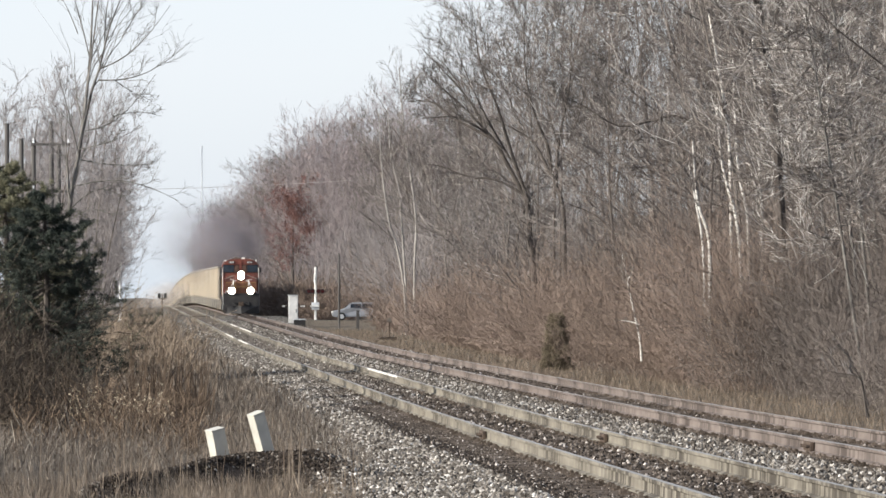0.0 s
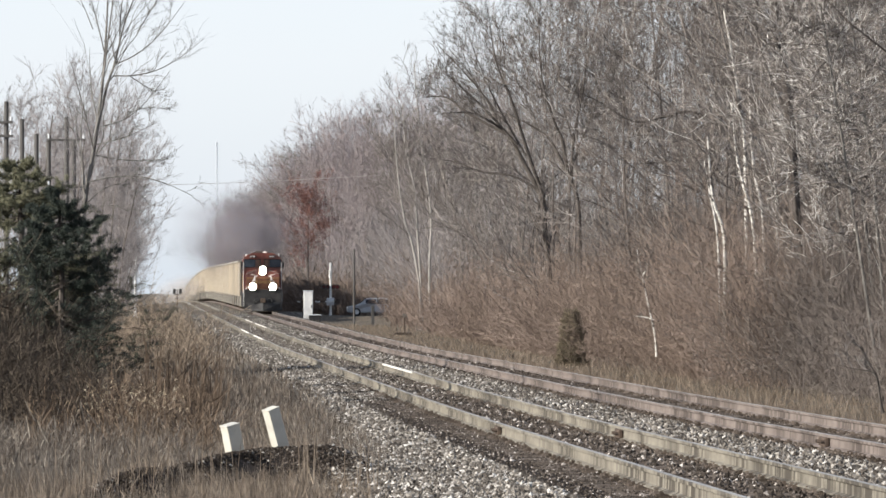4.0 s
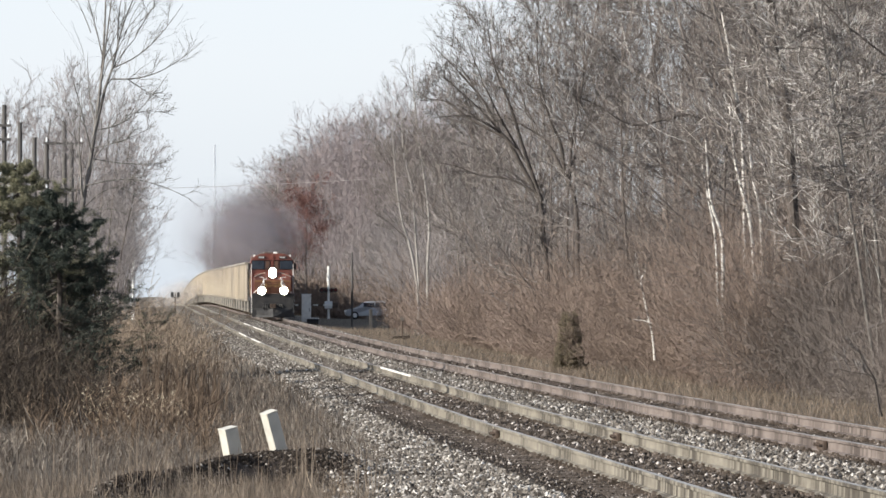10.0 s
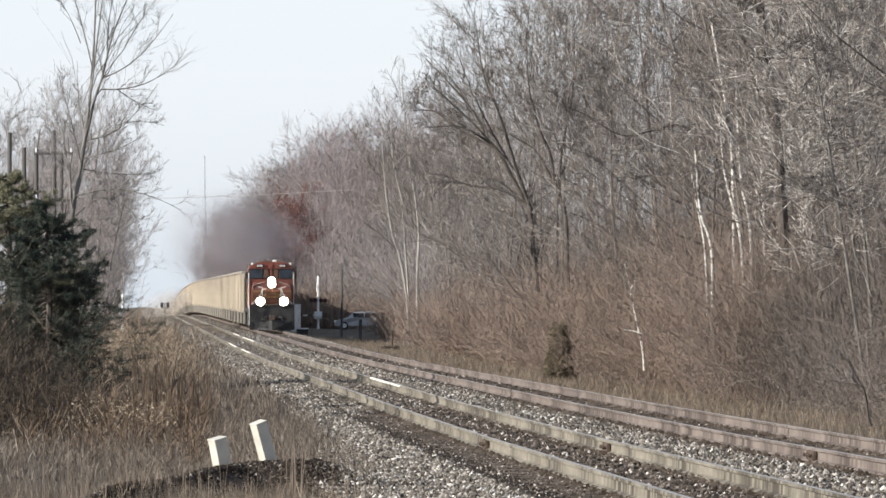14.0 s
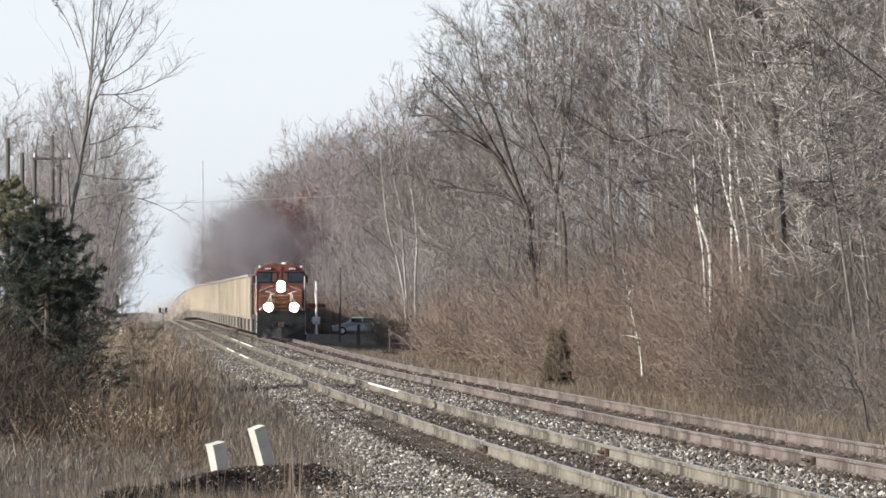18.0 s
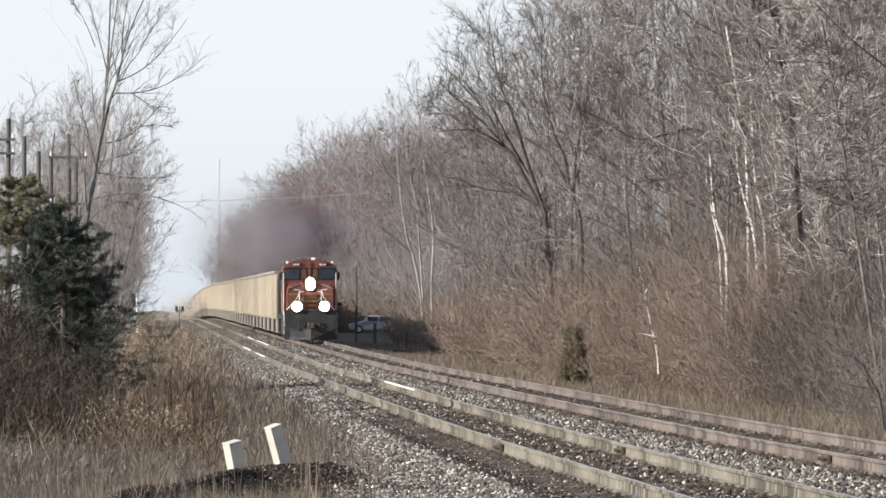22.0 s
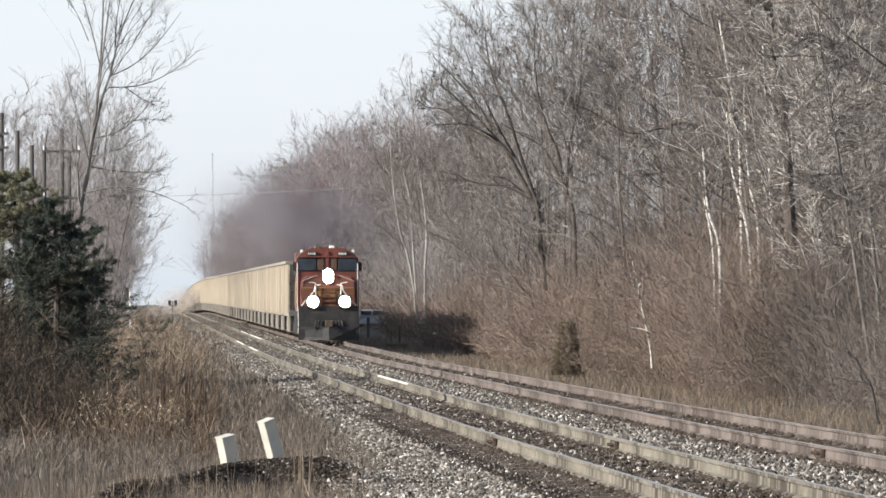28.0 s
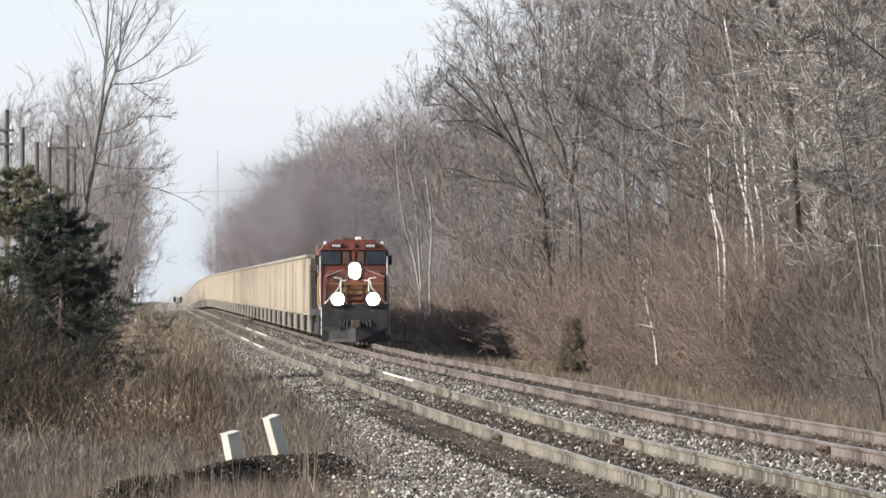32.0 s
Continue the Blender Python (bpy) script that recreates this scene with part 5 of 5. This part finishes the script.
thicket("understorey", 17, 1700, 19.5, 34, 150, 1000, 3.0, 6.5, "thin grey saplings at the wood's edge", TWIG_GREY, lean=0.42, twigs=10, thick=0.0075, sub=3)
stand(conifer(51, 6.1, 3.7, "dark green cedar with dense drooping boughs", 2.0, "cedar", 70, 0.07), -3.5, 205)
stand(conifer(53, 5.2, 2.5, "dark blue-green spruce with pointed boughs", 1.7, "spruce", 62, 0.068, SPRUCE, 0.32), -2.35, 202)
stand(conifer(52, 2.1, 0.46, "small dull brown-green bush before the brush", 2.2, "evergreen_bush", 40, 0.055, DULL, 0.08), 15.85, 272)
thicket("left_brush", 8, 1300, -6.5, -2.3, 122, 196, 0.8, 2.1, "brown bare shrubs before the cedar, coloured dark for shade", BRUSH_SHADED, lean=0.35, twigs=7, thick=0.007, sub=3)
thicket("left_brush", 46, 520, -3.2, -0.75, 116, 150, 0.6, 1.35, "bare shrubs coloured dark for the shade of the cedars", BRUSH_SHADED, lean=0.35, twigs=7, thick=0.005, sub=3)
thicket("left_brush", 18, 700, -1.5, 1.9, 200, 460, 0.6, 1.6, "low tan brush between the cedar and the line", VERGE, lean=0.35, twigs=7, thick=0.008, sub=3)
thicket("dry_weeds", 19, 800, -1.8, 1.2, 102, 128, 0.35, 0.8, "rusty brown dead weeds with pale seed heads", RUSTY_WEED, lean=0.3, twigs=4, thick=0.006)
thicket("dry_weeds", 44, 600, -0.8, 1.15, 121, 152, 0.5, 1.05, "rusty brown dead weeds with pale seed heads", RUSTY_WEED, lean=0.18, twigs=4, thick=0.007)
thicket("tall_weed_stalks", 20, 1700, -2.4, 0.6, 84, 112, 0.3, 0.7, "thin grey dead weed stalks", REED, lean=0.1, twigs=1, thick=0.005)
thicket("tall_weed_stalks", 24, 260, 0.0, 1.6, 132, 165, 0.6, 1.35, "rusty brown dead stalks", RUSTY_WEED, lean=0.08, twigs=0, thick=0.014)
thicket("tall_weed_stalks", 25, 70, -1.0, 2.6, 74, 84, 0.4, 0.9, "pale dry stalks in the foreground", VERGE, lean=0.04, twigs=0, thick=0.008)
thicket("tall_weed_stalks", 33, 5, 1.62, 1.9, 78, 81, 0.9, 1.25, "tall pale dry stalks before the posts", VERGE, lean=0.04, twigs=0, thick=0.0135)
thicket("tall_weed_stalks", 26, 600, -1.8, 1.7, 64, 80, 0.2, 0.5, "pale dry stalks in the foreground", VERGE, lean=0.06, twigs=1, thick=0.0035)
thicket("tall_weed_stalks", 28, 1100, 0.9, 3.0, 91, 135, 0.2, 0.5, "thin tan stalks behind the posts", REED, lean=0.12, twigs=1, thick=0.0045)
blades("dry_grass", 9, [(15000, -6, 1.3, 90, 330, 0.3, 0.005), (8000, 1.0, 2.6, 92, 330, 0.17, 0.005), (6000, 1.6, 3.2, 90, 190, 0.24, 0.004), (7000, 0.5, 3.6, 130, 520, 0.22, 0.007), (7000, -1.6, 1.9, 68, 82, 0.3, 0.0035)], "dry tan grass on the verges", GRASS)
blades("verge_grass", 10, [(24000, 12.2, 17, 100, 520, 0.27, 0.0042)], "bleached grass between the line and the brush", VERGE)
blades("foreground_grass", 11, [(3600, -1.7, 2.3, 66, 80, 0.26, 0.004), (3200, -0.4, 2.7, 92, 140, 0.2, 0.0036)], "pale tan grass in the foreground", VERGE)
thicket("brush_thicket", 27, 3600, 13.9, 18.0, 596, 900, 1.7, 2.9, "brown leafless brush beyond the crossing", BRUSH, lean=0.3, twigs=8, thick=0.014, sub=2)


def seed_heads():
    rng = np.random.default_rng(12)
    n = 190
    c = np.column_stack([rng.uniform(-0.95, 0.65, n), rng.uniform(104, 124, n), np.zeros(n)])
    c[:, 2] = ground_z(c[:, 0], c[:, 1]) + rng.uniform(0.42, 0.82, n)
    P = np.stack([c, c + rng.normal(0, 0.012, (n, 3)) + np.array([0, 0, 0.03])], 1)
    return tagged(new("seed_heads", bulk("seed_heads", *leaves_on(rng, [(P, np.full((n, 2), 0.01))], 4, 0.05, 0.014), SEEDS)), "pale fluffy seed heads of dead weeds", "weeds", kind="stuff")


seed_heads()


# ---- crossing, poles and small things ----
def build_crossing():
    xs = np.array([-90, -30, -8, -2, 2.5, 12.2, 14.5, 19, 24, 40, 90], float)
    z = np.where((xs > 2) & (xs < 12.5), -0.015, ground_z(xs, 584) + 0.12)
    z[np.isclose(xs, 14.5)], z[np.isclose(xs, -2)] = -0.3, -0.2
    v = np.array([(x, y, h) for x, h in zip(xs, z) for y in (580.5, 587.5)] + [(x, y, h - 0.9) for x, h in zip(xs, z) for y in (577.5, 590.5)])
    n = len(xs)
    f = [(2 * i, 2 * i + 2, 2 * i + 3, 2 * i + 1) for i in range(n - 1)] + [(2 * i, 2 * i + 2 * n, 2 * i + 2 * n + 2, 2 * i + 2) for i in range(n - 1)]
    f += [(2 * i + 1, 2 * i + 3, 2 * i + 2 * n + 3, 2 * i + 2 * n + 1) for i in range(n - 1)]
    tagged(new("road", bulk("road", v, np.array(f[:n - 1]), ASPHALT)), "narrow grey asphalt road over the tracks", "road", kind="structure")
    tagged(new("road_shoulder", bulk("road_shoulder", v, np.array(f[n - 1:]), GROUND)), "dry grassy shoulders of the road", "road shoulder", kind="structure")
    for c in (NEAR_C, FAR_C):
        deck = tagged(new("crossing_deck"), "dark timber deck between the rails", "crossing deck", "crossing decks")
        deck.location = (c, 584, 0)
        for k in range(5):
            x = -0.56 + 0.28 * k
            part("plank", boxes((x - 0.125, x + 0.125, -3.6, 3.6, -0.03, 0.012), bevel=0.01), TIMBER, deck)


def road_z(x):
    return float(np.interp(x, (14.5, 19.0, 24.0), (-0.3, float(ground_z(19.0, 584)) + 0.12, float(ground_z(24.0, 584)) + 0.12)))


def build_signal(x, y, arm, label, heads=(-0.55, -0.24, 0.24, 0.55)):
    s = tagged(new("crossing_signal"), label, "crossing signal", "crossing signals")
    s.location = (x, y, float(ground_z(x, y)))
    part("base", boxes((-0.3, 0.3, -0.3, 0.3, -0.2, 0.25), bevel=0.03), CONCRETE, s)
    part("mast", rods(((0, 0, 0.2), (0, 0, 4.7), 0.09), ((0, 0, 0.25), (0, 0, 0.7), 0.14, 0.09), sides=10), WHITE, s, "white round mast")
    part("cross_arm", rods(((-0.62, 0, 2.75), (0.62, 0, 2.75), 0.04), sides=8), SILVER, s)
    for dx in heads:
        h = part("lamp_hood", rods(((dx, -0.08, 2.75), (dx, 0.06, 2.75), 0.2), sides=16), BLACK, s)
        part("lens", rods(((dx, -0.11, 2.75), (dx, -0.085, 2.75), 0.14), sides=16), RED_LENS, h)
    bm = bmesh.new()
    for a in (-1, 1):
        rod(bm, (-0.09, -0.5 * a, 3.45), (-0.09, 0.5 * a, 4.1), 0.05, sides=4)
    part("crossbuck", bm, WHITE, s)
    part("gate_mechanism", boxes((-0.32, 0.3, -0.25, 0.25, 1.25, 1.85), bevel=0.05), SILVER, s, "grey gate drive box")
    if arm:
        g = part("gate_arm", boxes((-arm, 0.5, -0.34, -0.28, 1.5, 1.6), bevel=0.01), WHITE, s, "lowered white gate arm with dull red bands")
        for k in range(3):
            part("band", boxes((-arm + 0.25 + 0.8 * k, -arm + 0.65 + 0.8 * k, -0.345, -0.275, 1.495, 1.605)), IRON, g)
        part("counterweight", boxes((0.3, 0.75, -0.42, -0.2, 1.35, 1.75), bevel=0.03), IRON, s)


def build_cabinet():
    x, y = 12.7, 568.0
    c = tagged(new("relay_cabinet"), "white painted metal relay cabinet beside the line", "cabinet")
    c.location = (x, y, float(ground_z(x, y)))
    part("plinth", boxes((-0.42, 0.42, -0.35, 0.35, -0.2, 0.2), bevel=0.02), CONCRETE, c)
    part("body", boxes((-0.36, 0.36, -0.3, 0.3, 0.2, 2.3), bevel=0.02), WHITE, c)
    d = part("door", boxes((-0.32, 0.32, -0.325, -0.302, 0.28, 2.22), bevel=0.008), WHITE, c)
    part("handle", boxes((0.2, 0.25, -0.36, -0.325, 1.0, 1.25), bevel=0.008), BLACK, d)
    part("roof", boxes((-0.4, 0.4, -0.36, 0.34, 2.3, 2.36), bevel=0.02), SILVER, c)
    j = tagged(new("junction_box"), "low dark metal junction box on the ground", "junction box")
    j.location = (13.15, 566, float(ground_z(13.15, 566)))
    part("body", boxes((-0.45, 0.45, -0.3, 0.3, -0.05, 0.5), bevel=0.04), BLACK, j)
    part("lid", boxes((-0.48, 0.48, -0.33, 0.33, 0.5, 0.58), bevel=0.02), SILVER, j)


def build_car():
    car = tagged(new("car"), "silver hatchback waiting at the railway crossing", "car")
    car.location = (16.15, 584.3, road_z(16.0) - 0.02)
    side = [(0.0, 0.35), (0.03, 0.72), (0.95, 0.92), (1.55, 1.4), (2.9, 1.46), (3.75, 1.3), (4.15, 0.95), (4.2, 0.4), (4.0, 0.28), (0.2, 0.26)]
    bm = bmesh.new()
    a, b = ([bm.verts.new((x, y * (0.86 if z > 1.0 else 1.0), z)) for x, z in side] for y in (-0.85, 0.85))
    for k in range(len(side)):
        m = (k + 1) % len(side)
        bm.faces.new((a[k], b[k], b[m], a[m]))
    bm.faces.new(a)
    bm.faces.new(b[::-1])
    bmesh.ops.recalc_face_normals(bm, faces=bm.faces)
    bmesh.ops.bevel(bm, geom=bm.edges[:], offset=0.05, segments=2, affect="EDGES")
    part("body", bm, PAINT_CAR, car)
    for y in (-0.835, 0.815):
        for x0, x1 in ((1.45, 2.3), (2.38, 3.4)):
            bm = bmesh.new()
            box(bm, x0, x1, y, y + 0.02, 0.97, 1.32, bevel=0.008)
            part("side_window", bm, GLASS, car)
    part("windscreen", prism(bmesh.new(), [(0.98, 0.955), (1.5, 1.385), (1.47, 1.41), (0.94, 0.97)], -0.68, 0.68), GLASS, car)
    for y in (-0.66, 0.66):
        part("headlight", boxes((-0.03, 0.12, y - 0.16, y + 0.16, 0.58, 0.72), bevel=0.02), WHITE, car)
        part("tail_light", boxes((4.02, 4.2, y - 0.14, y + 0.14, 0.8, 1.02), bevel=0.02), TAIL, car)
        for x in (0.75, 3.4):
            yy = 0.82 if y > 0 else -0.82
            w = part("wheel", rods(((x, yy - 0.1, 0.31), (x, yy + 0.1, 0.31), 0.31), sides=20), TYRE, car)
            part("rim", rods(((x, yy - 0.11, 0.31), (x, yy + 0.11, 0.31), 0.19), sides=14), SILVER, w)


def build_pole(x, y, h, r, label, group="", bars=()):
    p = tagged(new("utility_pole"), label, "utility pole", group)
    p.location = (x, y, float(ground_z(x, y)))
    part("shaft", rods(((0, 0, -0.3), (0, 0, h), r * 1.2, r * 0.85), sides=10), POLE, p)
    for z, x0, x1 in bars:
        a = part("cross_arm", boxes((x0, x1, -0.16, -0.06, z - 0.06, z + 0.06), bevel=0.01), POLE, p)
        for xi in (x0 + 0.1, x1 - 0.1):
            part("insulator", rods(((xi, -0.11, z + 0.06), (xi, -0.11, z + 0.26), 0.05, 0.035), sides=8), SILVER, a)
    return p


def build_posts():
    for x, h, w, lean, turn in ((1.185, 0.6, 0.185, -14, 28), (1.78, 0.78, 0.165, -19, 30)):
        p = tagged(new("marker_post"), "leaning white square marker post by a dark earth bank", "marker post", "white marker posts")
        z = float(ground_z(x, 92.0))
        p.matrix_basis = pose(x, 92.0, z, 3, lean, turn)
        part("post", boxes((-w / 2, w / 2, -w / 2, w / 2, -0.2, h - 0.02), bevel=0.012), POST, p)
        part("cap", boxes((-w / 2 - 0.004, w / 2 + 0.004, -w / 2 - 0.004, w / 2 + 0.004, h - 0.02, h), bevel=0.008), POST, p)
    m = tagged(new("trackside_marker"), "short dark trackside post with a small square plate", "marker")
    m.location = (15.6, 440, float(ground_z(15.6, 440)))
    part("post", rods(((0, 0, -0.2), (0, 0, 1.3), 0.05), sides=8), IRON, m)
    part("plate", boxes((-0.12, 0.12, -0.07, -0.05, 1.04, 1.28), bevel=0.006), TRUCK, m)
    m = tagged(new("fence_post"), "stout dark timber post beside the road", "post")
    m.location = (16.2, 520, float(ground_z(16.2, 520)))
    part("post", boxes((-0.11, 0.11, -0.11, 0.11, -0.2, 1.45), bevel=0.02), POLE, m)
    t = tagged(new("discarded_tie"), "old dark timber tie lying in the grass", "railway tie")
    t.matrix_basis = pose(15.1, 430, float(ground_z(15.1, 430)) + 0.1, 0, 0, 32)
    part("timber", boxes((-0.65, 0.65, -0.12, 0.12, -0.1, 0.1), bevel=0.015), TIE, t)


def build_far():
    t = tagged(new("radio_tower"), "tall thin pale lattice tower far beyond the woods", "radio tower")
    t.location = (31.7, 3200, -1)
    for k in range(3):
        a = k * math.tau / 3
        part("leg", rods(((0.8 * math.cos(a), 0.8 * math.sin(a), 0), (0.3 * math.cos(a), 0.3 * math.sin(a), 64), 0.12, 0.08), sides=6), HAZY_STEEL, t)
    bm = bmesh.new()
    for j in range(32):
        r0, r1 = 0.8 - 0.0156 * j, 0.8 - 0.0156 * (j + 1)
        for k in range(3):
            a, b = k * math.tau / 3, (k + 1) * math.tau / 3
            rod(bm, (r0 * math.cos(a), r0 * math.sin(a), 2 * j), (r1 * math.cos(b), r1 * math.sin(b), 2 * j + 2), 0.06, sides=4)
    part("lattice", bm, HAZY_STEEL, t)
    for x0, z0, x1, z1, y in ((-16.0, 9.6, 25.0, 10.9, 553.0),):
        c = tagged(new("overhead_cable"), "thin pale cable strung across the line", "cable")
        pts = chain([(x0 + (x1 - x0) * k / 8, y, z0 + (z1 - z0) * k / 8 - 0.5 * math.sin(math.pi * k / 8)) for k in range(9)], 0.017, 0.017, 40)
        plant("strand", [pts], 5, CABLE, c)
    build_pole(-16.0, 553, 10.6, 0.14, "timber utility pole beside the road", "road poles")
    build_pole(25.0, 553, 9.3, 0.14, "timber utility pole beside the road", "road poles")


build_crossing()
build_signal(15.0, 590.5, 2.7, "white railway crossing signal with lowered gate")
build_signal(-0.64, 552.0, 0, "white railway crossing signal half hidden in brush", ())
build_cabinet()
build_car()
build_pole(15.82, 556 - 3.0, 5.65, 0.075, "thin dark pole beside the crossing")
for px, ph, bars in ((-5.95, 10.5, ((9.6, -0.9, 0.3), (9.0, -0.7, 0.3))), (-5.33, 9.9, ()), (-4.75, 9.3, ()), (-4.25, 9.3, ((9.1, -0.1, 1.65), (7.0, -0.1, 1.65))), (-3.5, 10.3, ()), (-3.2, 9.3, ())):
    build_pole(px, 330 + 6 * (px + 4), ph, 0.11, "weathered timber pole among bare trees", "timber poles", bars)
build_posts()
build_far()
sm = tagged(new("signal_post"), "dark two-headed railway signal post far off", "railway signal")
sm.location = (3.0, 660, float(ground_z(3.0, 660)))
part("mast", rods(((0, 0, -0.2), (0, 0, 2.0), 0.045), sides=8), IRON, sm)
part("bracket", rods(((-0.28, 0, 1.55), (0.28, 0, 1.55), 0.035), sides=6), IRON, sm)
for x in (-0.27, 0.27):
    part("signal_head", boxes((x - 0.13, x + 0.13, -0.1, 0.1, 1.6, 2.05), bevel=0.05), BLACK, sm)


# ---- exhaust ----
def build_puffs():
    out = []
    rng = np.random.default_rng(41)
    for k in range(6):
        bm = bmesh.new()
        bmesh.ops.create_icosphere(bm, subdivisions=4, radius=1.0)
        for v in bm.verts:
            v.co *= 1 + 0.1 * noise.noise(v.co * 1.7 + Vector((k * 3.1, 0, 0)))
        bmesh.ops.delete(bm, geom=[v for v in bm.verts if v.co.y > -0.4], context="VERTS")
        me = bpy.data.meshes.new("exhaust_puff")
        bm.to_mesh(me)
        bm.free()
        me.materials.append(SMOKE)
        me.shade_smooth()
        ob = tagged(new("exhaust_puff", me), "thin grey diesel exhaust drifting over the train", "smoke", "exhaust puffs")
        ob.scale = (3.8 + 0.8 * k, 5.0, 4.0 + 0.55 * k)
        out.append((ob, 17.0 + 40.0 * k, FAR_C + 0.3 - 0.32 * k + rng.uniform(-0.5, 0.5), 5.1 + 0.42 * k + rng.uniform(-0.4, 0.4)))
    # dust hanging low over the line beyond the crest
    for k, (x, y, z, wide, tall) in enumerate(((7.2, 940, 1.0, 2.6, 2.6), (6.9, 1030, 1.0, 3.6, 3.4), (6.5, 1140, 0.4, 4.4, 4.0), (6.2, 1270, -0.4, 5.2, 4.6), (6.0, 1430, -1.6, 6.0, 5.4))):
        dust = new("dust_cloud", out[k][0].data.copy())
        dust.data.materials.clear()
        dust.data.materials.append(DUST_HAZE)
        tagged(dust, "thin pale dust hanging low over the line", "dust", "dust over the line")
        dust.location, dust.scale = (x, y, z), (wide, 5.0, tall)
    return out


PUFFS = build_puffs()


# ---- movement ----
def train_y(t):
    """Where the front of the locomotive is, in metres ahead of the camera."""
    return 611.5 - 8.62 * t - 0.0105 * t * t


def on_line(y, length):
    """The pose of a vehicle whose front stands at y on the far track, tilted with the line."""
    a, b = float(rail_z(y)), float(rail_z(y + length))
    return pose(FAR_C, y, a, math.degrees(math.atan2(b - a, length)))


def motions():
    times = [2.0 * k for k in range(17)]
    walk(LOCO, [(t, pose(FAR_C, train_y(t), float(rail_z(train_y(t))))) for t in times])
    for k, car in enumerate(CARS):
        back = 22.6 + 16.2 * k
        walk(car, [(t, on_line(train_y(t) + back, 16.2)) for t in (0.0, 4.0, 8.0, 12.0, 16.0, 20.0, 24.0, 28.0, 32.0)])
    for ob, back, x, z in PUFFS:
        walk(ob, [(t, pose(x + 0.02 * t, train_y(t) + back, z + 0.3 * math.sin(0.4 * t + back))) for t in times])


motions()
